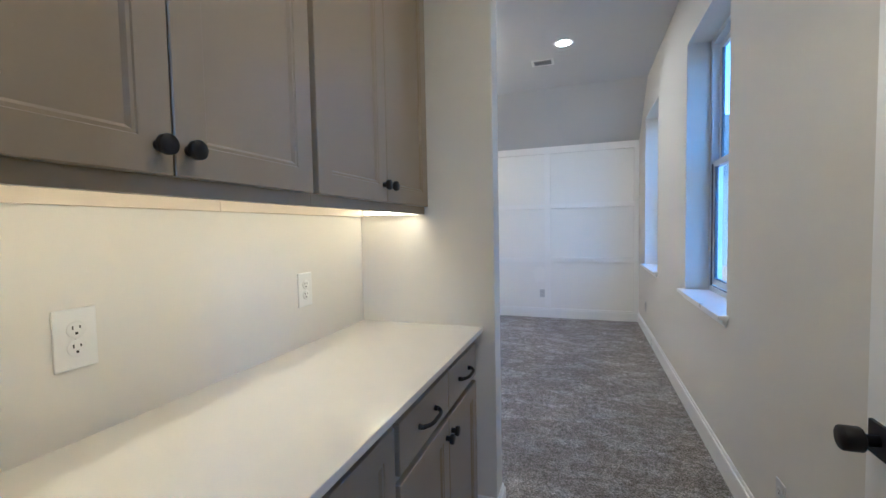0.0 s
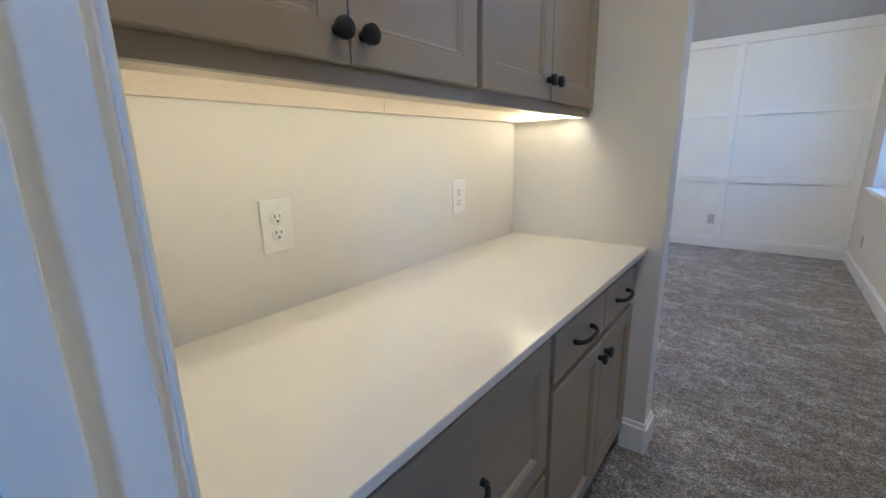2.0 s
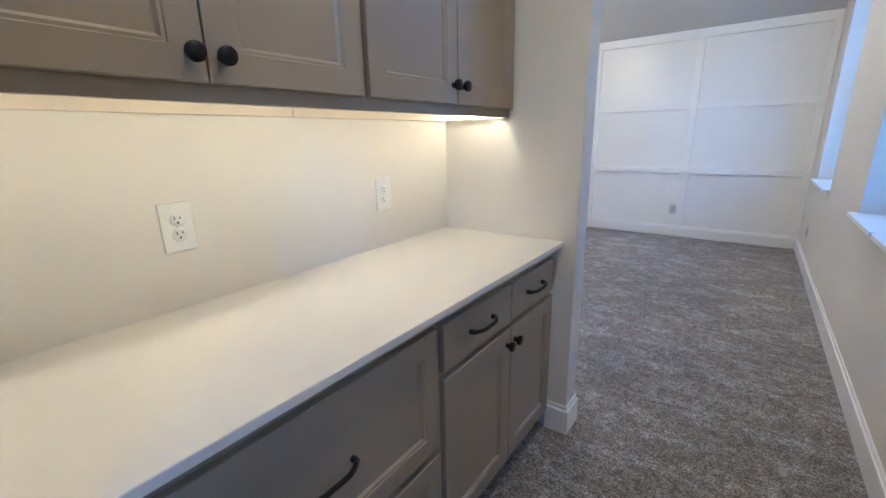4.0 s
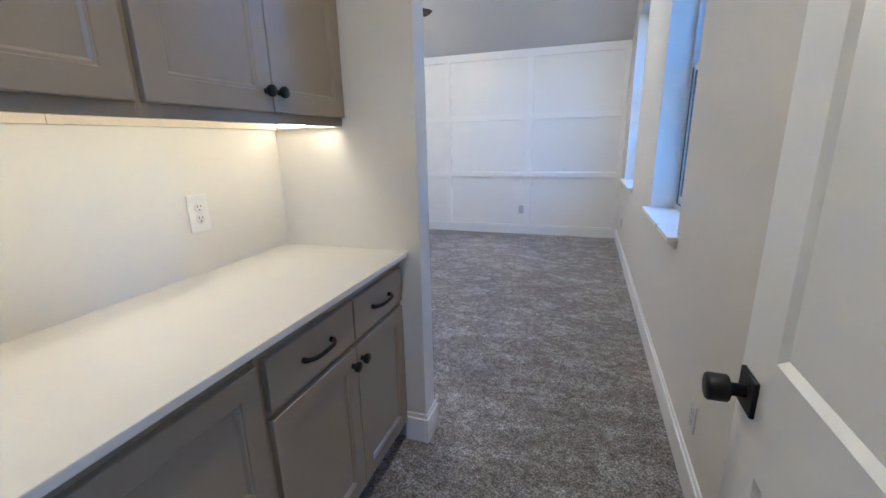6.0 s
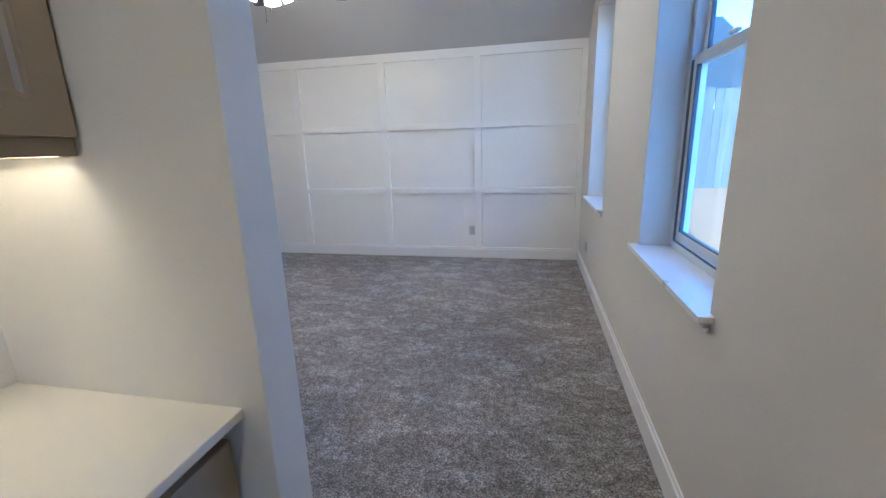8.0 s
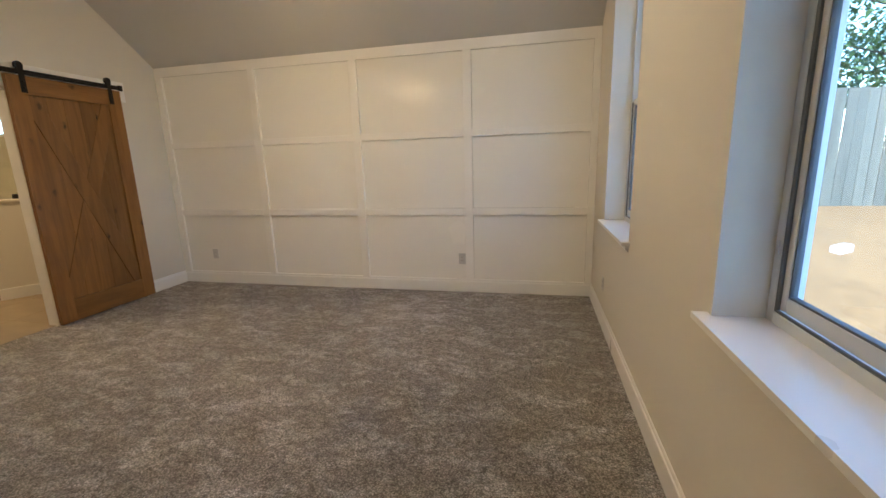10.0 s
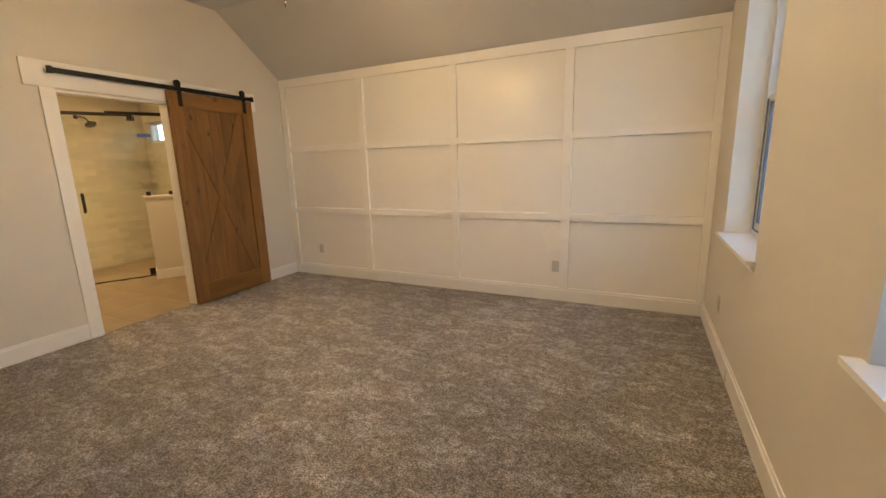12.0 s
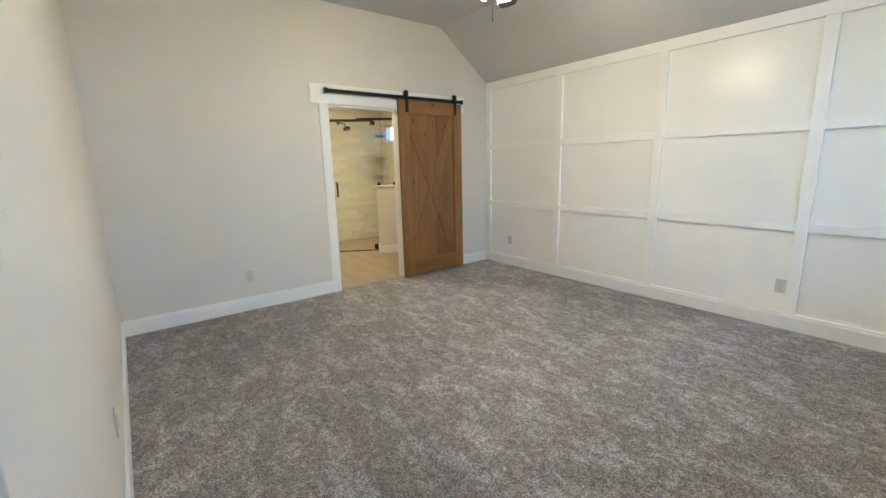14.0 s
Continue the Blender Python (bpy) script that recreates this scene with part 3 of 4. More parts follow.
def wall_cabinet(y0, y1, d0, mid, d1, label):
    c = thing("wall_cabinet", (UFACE - 0.15, (y0 + y1) / 2, 1.403), label, "cabinet", "fitted wall cabinets")
    top = 2.46
    part("body", solid((BACK, UFACE - 0.02, y0, y1, 1.443, top), (UFACE - 0.02, UFACE, y0, y1, 1.403, top)), CAB, c)
    part("bottom_panel", solid((BACK + 0.001, UFACE - 0.0205, y0, y1, 1.440, 1.4435)), MAPLE, c, "pale maple underside")
    part("back_rail", solid((BACK + 0.0005, BACK + 0.018, y0, y1, 1.399, 1.4405), bevel=0.001), MAPLE, c, "pale maple hanging rail")
    if y1 > 3.9:
        part("end_rail", solid((BACK + 0.018, UFACE - 0.0205, y1 - 0.016, y1, 1.401, 1.4405), bevel=0.001), MAPLE, c, "pale maple end rail")
    for a, b, ky in ((d0, mid - 0.002, mid - 0.028), (mid + 0.002, d1, mid + 0.028)):
        d = front("cabinet_door", c, UFRONT, a, b, 1.436, 2.40)
        knob_at(d, UFRONT, ky, 1.483 if y1 < 3.5 else 1.494)
    return c


wall_cabinet(UA, UM - 0.0005, 2.372, 2.756, 3.140, "greige painted wall cabinet with two panelled doors")
wall_cabinet(UM + 0.0005, UB, 3.163, 3.566, 3.966, "narrower greige painted wall cabinet with two panelled doors")

ct = thing("countertop", (-0.48, 3.15, 0.883), "white polished quartz worktop over the base cabinets", "worktop")
part("slab", solid((BACK + 0.001, -0.174, DOOR1 + 0.001, DIV0 - 0.001, 0.883, 0.905), bevel=0.0025), QUARTZ, ct)

led = thing("under_cabinet_light", (-0.46, 3.15, 1.42), "warm white LED strip under the wall cabinets", "strip light")
LX, LYE = UFACE - 0.0205, UB - 0.016
part("tape", solid((LX - 0.0012, LX, 2.36, LYE - 0.004, 1.409, 1.419), (BACK + 0.03, LX - 0.006, LYE - 0.0012, LYE, 1.409, 1.419)), PLASTIC, led)
for i in range(66):
    y = 2.37 + i * 0.024
    part("light_strip", solid((LX - 0.0092, LX - 0.0012, y, y + 0.017, 1.412, 1.418)), LED, led)
for i in range(11):
    x = BACK + 0.035 + i * 0.024
    part("light_strip", solid((x, x + 0.017, LYE - 0.0092, LYE - 0.0012, 1.412, 1.418)), LED, led)


def outlet(m, label, w=0.080, h=0.128, mat=PLASTIC, group="wall outlets"):
    """A duplex socket plate in the local xz plane that looks to -y."""
    o = thing("wall_outlet", (0, 0, 0), label, "outlet", group)
    part("plate", solid((-w / 2, w / 2, -0.006, 0, -h / 2, h / 2), bevel=0.0025), mat, o)
    for s in (-1, 1):
        r = part("receptacle", moved(lathe([(0.0175, 0), (0.0175, 0.0022), (0.016, 0.003), (0, 0.003)], 20), pose(0, -0.0055, s * 0.0195, 90, 0, 0)), mat, o)
        part("slot", solid((-0.0078, -0.0055, -0.0092, -0.0082, s * 0.0195 + 0.001, s * 0.0195 + 0.009), (0.0055, 0.0078, -0.0092, -0.0082, s * 0.0195 + 0.002, s * 0.0195 + 0.008),
                           (-0.0025, 0.0025, -0.0092, -0.0082, s * 0.0195 - 0.010, s * 0.0195 - 0.005)), SLOT, r, "dark slots")
    part("screw", moved(lathe([(0.003, 0), (0.003, 0.001), (0, 0.0012)], 10), pose(0, -0.006, 0, 90, 0, 0)), PLASTIC, o)
    o.matrix_basis = m
    return o


o = outlet(pose(BACK, 2.785, 1.121, 0, 0, 90), "white duplex outlet on the wall above the worktop")
copy_thing(o, pose(BACK, 3.537, 1.115, 0, 0, 90))
o = outlet(pose(-0.352, NORTH, 0.355), "white duplex outlet low on the panelled wall", 0.072, 0.116, PLATE)
copy_thing(o, pose(-3.39, NORTH, 0.355))
tagged(copy_thing(o, pose(EAST, 4.06, 0.305, 0, 0, -90)), "white duplex outlet low on the window wall")
tagged(copy_thing(o, pose(EAST, 7.74, 0.35, 0, 0, -90)), "white duplex outlet low beside the panelled wall")
tagged(copy_thing(o, pose(-1.58, DIV1, 0.36, 0, 0, 180)), "white duplex outlet low on the dividing wall")
tagged(copy_thing(o, pose(WEST, 5.158, 0.352, 0, 0, 90)), "white duplex outlet low on the white wall")

# ---- ceiling fixtures ----
can = thing("recessed_light", (0.06, 6.40, CEILZ), "lit round white recessed downlight in the ceiling", "downlight", "ceiling downlights")
part("ring", moved(lathe([(0.062, -0.004), (0.064, -0.006), (0.080, -0.005), (0.086, 0.0), (0.062, 0.0)], 32), Matrix.Translation((0.06, 6.40, CEILZ))), PLASTIC, can)
part("lens", moved(lathe([(0.062, -0.001), (0.0, -0.003)], 32), Matrix.Translation((0.06, 6.40, CEILZ))), CANGLOW, can, "glowing lens")
# lamp added out of view to brighten the passage; deep baffle narrows its beam
can = thing("recessed_light", (NKX, NKY, CEILZ), "unseen added downlight in the passage ceiling, set deep to narrow its beam", "downlight", "ceiling downlights")
at_can = Matrix.Translation((NKX, NKY, CEILZ))
part("ring", moved(lathe([(0.054, -0.002), (0.056, -0.006), (0.080, -0.005), (0.086, 0.0), (0.054, 0.0)], 32), at_can), PLASTIC, can)
part("baffle", moved(lathe([(0.0545, 0.0), (0.0545, 0.052), (0.0565, 0.052), (0.0565, 0.0)], 32), at_can), PLASTIC, can)
part("lens", moved(lathe([(0.0545, 0.046), (0.0, 0.044)], 32), at_can), NOOKGLOW, can, "glowing lens")

vx, vy = -0.17, 6.80
vent = thing("ceiling_vent", (vx, vy, CEILZ), "white slotted air vent in the ceiling", "vent")
# thin dark sheet paints the shade of the duct; the ceiling has no hole
part("backing", solid((vx - 0.088, vx + 0.088, vy - 0.055, vy + 0.055, CEILZ - 0.003, CEILZ - 0.001)), SLOT, vent, "dark sheet standing in for the shaded duct")
part("vent_frame", solid((vx - 0.115, vx - 0.088, vy - 0.082, vy + 0.082, CEILZ - 0.008, CEILZ), (vx + 0.088, vx + 0.115, vy - 0.082, vy + 0.082, CEILZ - 0.008, CEILZ),
                         (vx - 0.088, vx + 0.088, vy - 0.082, vy - 0.055, CEILZ - 0.008, CEILZ), (vx - 0.088, vx + 0.088, vy + 0.055, vy + 0.082, CEILZ - 0.008, CEILZ), bevel=0.002), PLASTIC, vent)
for i in range(9):
    y = vy - 0.049 + i * 0.0122
    part("slat", moved(solid((-0.088, 0.088, -0.0075, 0.0075, -0.0006, 0.0006)), pose(vx, y, CEILZ - 0.007, 34, 0, 0)), PLATE, vent)

FX, FY = -1.45, 6.27
fan = thing("ceiling_fan", (FX, FY, CEILZ), "black five-bladed ceiling fan with lit frosted glass shades", "ceiling fan")
at = Matrix.Translation((FX, FY, 0))
part("canopy", moved(lathe([(0.0, CEILZ), (0.07, CEILZ), (0.066, CEILZ - 0.03), (0.025, CEILZ - 0.055), (0, CEILZ - 0.056)]), at), NICKEL, fan)
part("downrod", moved(lathe([(0.0125, CEILZ - 0.05), (0.0125, 2.68)], 14), at), NICKEL, fan)
part("motor", moved(lathe([(0, 2.71), (0.03, 2.71), (0.05, 2.69), (0.105, 2.67), (0.115, 2.64), (0.115, 2.59), (0.10, 2.565), (0.06, 2.555), (0.055, 2.53), (0.0, 2.525)], 36), at), NICKEL, fan)
for k in range(5):
    a = 56 + 72 * k
    bl = bmesh.new()
    outline = [(0.17, -0.045), (0.30, -0.060), (0.60, -0.068), (0.645, -0.055), (0.655, -0.03), (0.655, 0.03), (0.645, 0.055), (0.60, 0.068), (0.30, 0.060), (0.17, 0.045)]
    lo = [bl.verts.new((x, y, -0.004)) for x, y in outline]
    hi = [bl.verts.new((x, y, 0.004)) for x, y in outline]
    bl.faces.new(lo[::-1])
    bl.faces.new(hi)
    for i in range(len(lo)):
        j = (i + 1) % len(lo)
        bl.faces.new((lo[i], lo[j], hi[j], hi[i]))
    b = part("blade", moved(bl, at @ pose(0, 0, 2.58, 0, 0, a) @ pose(0, 0, 0, -12, 0, 0)), BLADE, fan)
    part("blade_iron", moved(solid((0.09, 0.24, -0.018, 0.018, -0.012, -0.005), bevel=0.003), at @ pose(0, 0, 2.58, 0, 0, a) @ pose(0, 0, 0, -12, 0, 0)), NICKEL, b)
for k in range(4):
    a = radians(25 + 90 * k)
    c = Vector((FX + 0.095 * math.cos(a), FY + 0.095 * math.sin(a), 2.52))
    tilt = Matrix.Translation(c) @ Matrix.Rotation(a, 4, "Z") @ Matrix.Rotation(radians(-32), 4, "Y")
    arm = part("light_arm", tube([(FX + 0.03 * math.cos(a), FY + 0.03 * math.sin(a), 2.535), (FX + 0.07 * math.cos(a), FY + 0.07 * math.sin(a), 2.53), tuple(c)], 0.008), NICKEL, fan)
    part("shade", moved(lathe([(0.02, 0.0), (0.024, -0.012), (0.040, -0.035), (0.050, -0.06), (0.056, -0.085), (0.053, -0.085), (0.046, -0.06), (0.036, -0.035), (0.02, -0.012)], 24), tilt), FROST, arm, "frosted glass shade, lit")
for s, ln in ((-1, 0.24), (1, 0.18)):
    part("pull_chain", merge(tube([(FX + s * 0.02, FY - 0.03, 2.55), (FX + s * 0.022, FY - 0.032, 2.55 - ln)], 0.0016, 6), moved(lathe([(0, 0.012), (0.004, 0.008), (0.005, 0), (0.003, -0.02), (0, -0.022)], 10), Matrix.Translation((FX + s * 0.022, FY - 0.032, 2.54 - ln)))), NICKEL, fan)

# ---- bathroom opening, header and barn door ----
bo = thing("opening_trim", (WEST, 6.5, 0), "white flat casing and header board round the opening", "casing", kind="structure")
part("casing", solid((WEST, WEST + 0.018, 6.018, OP0, 0, 2.072), bevel=0.002), TRIM, bo)
part("casing", solid((WEST, WEST + 0.018, OP1, OP1 + 0.09, 0, 2.072), bevel=0.002), TRIM, bo)
part("header_board", solid((WEST, WEST + 0.022, 5.928, 8.02, 2.072, 2.268), bevel=0.002), TRIM, bo)
part("jamb_lining", solid((-3.966, WEST + 0.002, OP0, OP0 + 0.016, 0, OPZ), (-3.966, WEST + 0.002, OP1 - 0.016, OP1, 0, OPZ), (-3.966, WEST + 0.002, OP0 + 0.016, OP1 - 0.016, OPZ - 0.016, OPZ), bevel=0.001), TRIM, bo)

rail = thing("barn_door_rail", (-3.775, 7.0, 2.2), "black steel sliding-door rail on a white header", "rail")
part("bar", solid((-3.785, -3.777, 6.07, 7.955, 2.178, 2.218), bevel=0.0015), BLACK, rail)
for y in (6.12, 6.55, 6.98, 7.42, 7.86):
    part("standoff", moved(lathe([(0.012, 0), (0.012, 0.039), (0.0, 0.039)], 14), pose(-3.823, y, 2.198, 0, 90, 0)), BLACK, rail)
    part("bolt", moved(lathe([(0.011, 0), (0.010, 0.006), (0, 0.007)], 6), pose(-3.777, y, 2.198, 0, 90, 0)), BLACK, rail)
for y in (6.085, 7.94):
    part("end_stop", solid((-3.787, -3.765, y - 0.018, y + 0.018, 2.172, 2.225), bevel=0.004), BLACK, rail)

BD0, BD1, BZ0, BZ1 = 6.962, 7.918, 0.018, 2.168
barn = thing("barn_door", (-3.785, 7.44, BZ0), "knotty stained-wood sliding barn door with cross braces", "door")
bx0, bx1, fx = -3.806, -3.786, -3.766
n_pl = 7
pw = (BD1 - BD0) / n_pl
for i in range(n_pl):
    part("plank", solid((bx0, bx1, BD0 + i * pw + 0.0006, BD0 + (i + 1) * pw - 0.0006, BZ0, BZ1), bevel=0.0015, segments=1), KNOTTY, barn)
SW = 0.135
part("stile", solid((bx1, fx, BD0, BD0 + SW, BZ0, BZ1), bevel=0.002), KNOTTY, barn)
part("stile", solid((bx1, fx, BD1 - SW, BD1, BZ0, BZ1), bevel=0.002), KNOTTY, barn)
KNOTTY_Y = wood_material("knotty_alder_rail", (0.232, 0.112, 0.027), (0.142, 0.064, 0.015), "Y", knots=0.085, rough=0.48)
part("top_rail", solid((bx1, fx, BD0 + SW, BD1 - SW, BZ1 - 0.15, BZ1), bevel=0.002), KNOTTY_Y, barn)
part("bottom_rail", solid((bx1, fx, BD0 + SW, BD1 - SW, BZ0, BZ0 + 0.20), bevel=0.002), KNOTTY_Y, barn)
# two straight braces that cross in the middle of the door; the second is cut in two by the first
zlo, zhi, yl, yr = BZ0 + 0.20, BZ1 - 0.15, BD0 + SW, BD1 - SW
ym, zm = (yl + yr) / 2, (zlo + zhi) / 2


def clipped(points, n, d):
    """The part of a convex outline on the side of a line where n . p <= d."""
    out = []
    for p, q in zip(points, points[1:] + points[:1]):
        a, b = n.dot(p) - d, n.dot(q) - d
        if a <= 0:
            out.append(p)
        if a * b < 0:
            out.append(p.lerp(q, a / (a - b)))
    return out


def brace(lean, depth, cuts=()):
    """A board from corner to corner of the door's field, clipped to the field."""
    ax = Vector((lean * (yr - yl), zhi - zlo)).normalized()
    nr, c = Vector((-ax.y, ax.x)), Vector((ym, zm))
    pts = [c + ax * u + nr * v for u, v in ((-2, -0.066), (2, -0.066), (2, 0.066), (-2, 0.066))]
    for n, d in ((Vector((1, 0)), yr), (Vector((-1, 0)), -yl), (Vector((0, 1)), zhi), (Vector((0, -1)), -zlo), *cuts):
        pts = clipped(pts, n, d)
    bm = bmesh.new()
    lo, hi = [bm.verts.new((bx1, *p)) for p in pts], [bm.verts.new((bx1 + depth, *p)) for p in pts]
    bm.faces.new(lo)
    top = bm.faces.new(hi)
    for i in range(len(pts)):
        j = (i + 1) % len(pts)
        bm.faces.new((lo[i], lo[j], hi[j], hi[i]))
    bmesh.ops.recalc_face_normals(bm, faces=bm.faces[:])
    bmesh.ops.bevel(bm, geom=list(top.edges), offset=0.002, segments=1, affect="EDGES")
    return bm


across = Vector((zhi - zlo, yr - yl)).normalized()     # square to the whole brace
part("brace", brace(-1, 0.009), KNOTTY, barn)
for side in (1, -1):
    part("brace", brace(1, 0.0084, ((across * side, across.dot(Vector((ym, zm))) * side - 0.067),)), KNOTTY, barn)
for y in (7.075, 7.815):
    h = part("hanger", solid((fx, fx + 0.006, y - 0.022, y + 0.022, 2.03, 2.27), bevel=0.002), BLACK, barn, "black steel strap hanger")
    part("wheel", moved(lathe([(0, -0.011), (0.030, -0.011), (0.033, -0.008), (0.028, -0.003), (0.028, 0.003), (0.033, 0.008), (0.030, 0.011), (0, 0.011)], 28), pose(-3.778, y, 2.248, 0, 90, 0)), BLACK, h)
    for z in (2.07, 2.12):
        part("bolt", moved(lathe([(0.010, 0), (0.009, 0.006), (0, 0.007)], 6), pose(fx + 0.006, y, z, 0, 90, 0)), BLACK, h)

# ---- bathroom ----
bath_floor = structure("bath_floor", solid((-7.1, -3.885, 4.6, 9.0, -0.12, -0.006)), GROUT, "beige floor tiles with thin joints", "tiled floor")
shower_west = structure("shower_wall_west", solid((BATHX - 0.15, BATHX - 0.008, 4.6, BATHN + 0.2, -0.1, 2.75)), SHOWERGROUT, "pale glazed wavy tiles on the shower wall", "tiled wall")
TW0, TW1, TZ0, TZ1 = -6.82, -6.26, 1.86, 2.18
shower_north = structure("shower_wall_north", solid((BATHX, TW0, BATHN + 0.008, BATHN + 0.2, -0.1, 2.75), (TW1, -3.965, BATHN + 0.008, BATHN + 0.2, -0.1, 2.75), (TW0, TW1, BATHN + 0.008, BATHN + 0.2, -0.1, TZ0), (TW0, TW1, BATHN + 0.008, BATHN + 0.2, TZ1, 2.75)),
                         SHOWERGROUT, "pale glazed tiles round a small high window", "tiled wall")
structure("bath_wall", solid((-7.05, -3.965, 4.5, 4.6, -0.1, 2.75)), WALL, "plain white bathroom wall", "wall")
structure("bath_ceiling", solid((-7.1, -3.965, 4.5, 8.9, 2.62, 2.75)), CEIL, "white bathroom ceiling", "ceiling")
tw = thing("window_3", (-6.58, BATHN, TZ0), "small high shower window with white frame", "window", kind="structure")
part("window_frame", solid((TW0, TW0 + 0.04, BATHN + 0.06, BATHN + 0.12, TZ0, TZ1), (TW1 - 0.04, TW1, BATHN + 0.06, BATHN + 0.12, TZ0, TZ1), (TW0 + 0.04, TW1 - 0.04, BATHN + 0.06, BATHN + 0.12, TZ0, TZ0 + 0.04), (TW0 + 0.04, TW1 - 0.04, BATHN + 0.06, BATHN + 0.12, TZ1 - 0.04, TZ1), bevel=0.003), VINYL, tw)
p = part("pane", solid((TW0 + 0.04, TW1 - 0.04, BATHN + 0.088, BATHN + 0.092, TZ0 + 0.04, TZ1 - 0.04)), GLASS, tw)
p.visible_shadow = False

GD = Vector((0.493, 0.870, 0))               # the line of the shower door
P1 = Vector((-5.615, 7.63, 0))
P0 = P1 - GD * 1.25
pony_dir = Vector((0.50, 0.866, 0))
turn_p = math.degrees(math.atan2(pony_dir.y, pony_dir.x))
A = Vector((-5.385, 7.492, 0))
pony = thing("pony_wall", tuple(A), "white half-height wall with stone cap beside the shower", "half wall", kind="structure")
pm = Matrix.Translation(A) @ pose(0, 0, 0, 0, 0, turn_p)
part("wall_body", moved(solid((0, 1.2, 0, 0.20, -0.005, 1.075), bevel=0.003), pm), WALL, pony)
part("cap", moved(solid((-0.02, 1.2, -0.02, 0.22, 1.075, 1.105), bevel=0.004), pm), STONECAP, pony)
part("skirting", moved(solid((-0.012, 1.2, -0.014, 0.0, -0.005, 0.125), (-0.014, 0.0, 0.0, 0.20, -0.005, 0.125), bevel=0.003), pm), TRIM, pony)

turn_g = math.degrees(math.atan2(GD.y, GD.x))
gm = Matrix.Translation(P0) @ pose(0, 0, 0, 0, 0, turn_g)
enc = thing("shower_enclosure", tuple(P1), "clear glass shower door and panel with black fittings", "shower screen")
part("glass_door", moved(solid((0.35, 1.245, -0.004, 0.004, 0.012, 2.10)), gm), SHOWERGLASS, enc)
part("glass_panel", moved(solid((-0.4, 0.345, -0.004, 0.004, 0.0, 2.10)), gm), SHOWERGLASS, enc)
part("glass_panel", moved(solid((-0.24, 1.1, 0.096, 0.104, 1.105, 2.10)), pm), SHOWERGLASS, enc)
for g in enc.children:
    if g.name.startswith("glass"):
        g.visible_shadow = False
part("header_bar", merge(moved(solid((-0.4, 1.25, -0.012, 0.012, 2.115, 2.155), bevel=0.002), gm), moved(solid((-0.26, 1.05, 0.088, 0.112, 2.115, 2.155), bevel=0.002), pm)), BLACK, enc, "black header bar")
part("bracket", moved(solid((1.19, 1.27, -0.018, 0.018, 2.06, 2.116), bevel=0.003), gm), BLACK, enc)
part("hinge", moved(solid((1.16, 1.25, -0.02, 0.02, 0.02, 0.11), bevel=0.004), gm), BLACK, enc)
for u, ln, a in ((0.62, 0.06, 24), (0.86, 0.09, -20), (1.06, 0.05, 30)):
    part("tape_tail", moved(solid((-ln / 2, ln / 2, -0.010, 0.010, -0.002, 0.001)), gm @ pose(u, -0.03, 0.002, 0, 0, a)), BLACK, enc, "loose dark strip end")
part("sill_strip", moved(solid((-0.4, 1.25, -0.01, 0.01, -0.006, 0.012)), gm), BLACK, enc)
for u in (0.02, 0.27):
    part("clip", moved(solid((u, u + 0.05, 0.08, 0.12, 1.105, 1.155), bevel=0.003), pm), BLACK, enc)
hx = 0.61
for s in (-1, 1):
    part("door_handle", moved(tube([(hx, s * 0.006, 1.16), (hx, s * 0.05, 1.16), (hx, s * 0.057, 1.145), (hx, s * 0.057, 0.945), (hx, s * 0.05, 0.93), (hx, s * 0.006, 0.93)], 0.011, 12), gm), BLACK, enc, "black pull handle")
part("tape", moved(solid((1.27, 1.42, -0.002, 0.003, 1.86, 1.90)), gm), TAPE, enc, "strip of blue masking tape")

head = thing("wall_shower", (BATHX, 7.62, 2.14), "dark round shower head on a bent arm", "shower head")
part("arm", tube([(BATHX, 7.60, 2.20), (BATHX + 0.07, 7.62, 2.205), (BATHX + 0.13, 7.65, 2.18), (BATHX + 0.17, 7.67, 2.13)], 0.010), NICKEL, head)
part("flange", moved(lathe([(0.03, 0), (0.028, 0.006), (0.012, 0.012), (0, 0.012)], 18), pose(BATHX, 7.60, 2.20, 0, 90, 0)), NICKEL, head)
part("rose", moved(lathe([(0, 0.045), (0.015, 0.04), (0.022, 0.02), (0.065, 0.004), (0.07, 0.0), (0.066, -0.008), (0, -0.01)], 28), pose(BATHX + 0.19, 7.68, 2.095, 0, -35, 0)), NICKEL, head)
for z in (1.565, 1.23):
    bm = bmesh.new()
    outline = [(0, 0)] + [(0.20 * math.cos(a), 0.20 * math.sin(a)) for a in [i * math.pi / 2 / 8 for i in range(9)]]
    lo = [bm.verts.new((BATHX + x, BATHN - y, z)) for x, y in outline]
    hi = [bm.verts.new((BATHX + x, BATHN - y, z + 0.009)) for x, y in outline]
    bm.faces.new(lo)
    bm.faces.new(hi[::-1])
    for i in range(len(lo)):
        j = (i + 1) % len(lo)
        bm.faces.new((lo[i], hi[i], hi[j], lo[j]))
    bmesh.ops.recalc_face_normals(bm, faces=bm.faces[:])
    tagged(link("corner_shelf", bm, SHOWERGLASS), "clear glass quarter-round corner shelf in the shower", "shelf", "shower shelves")
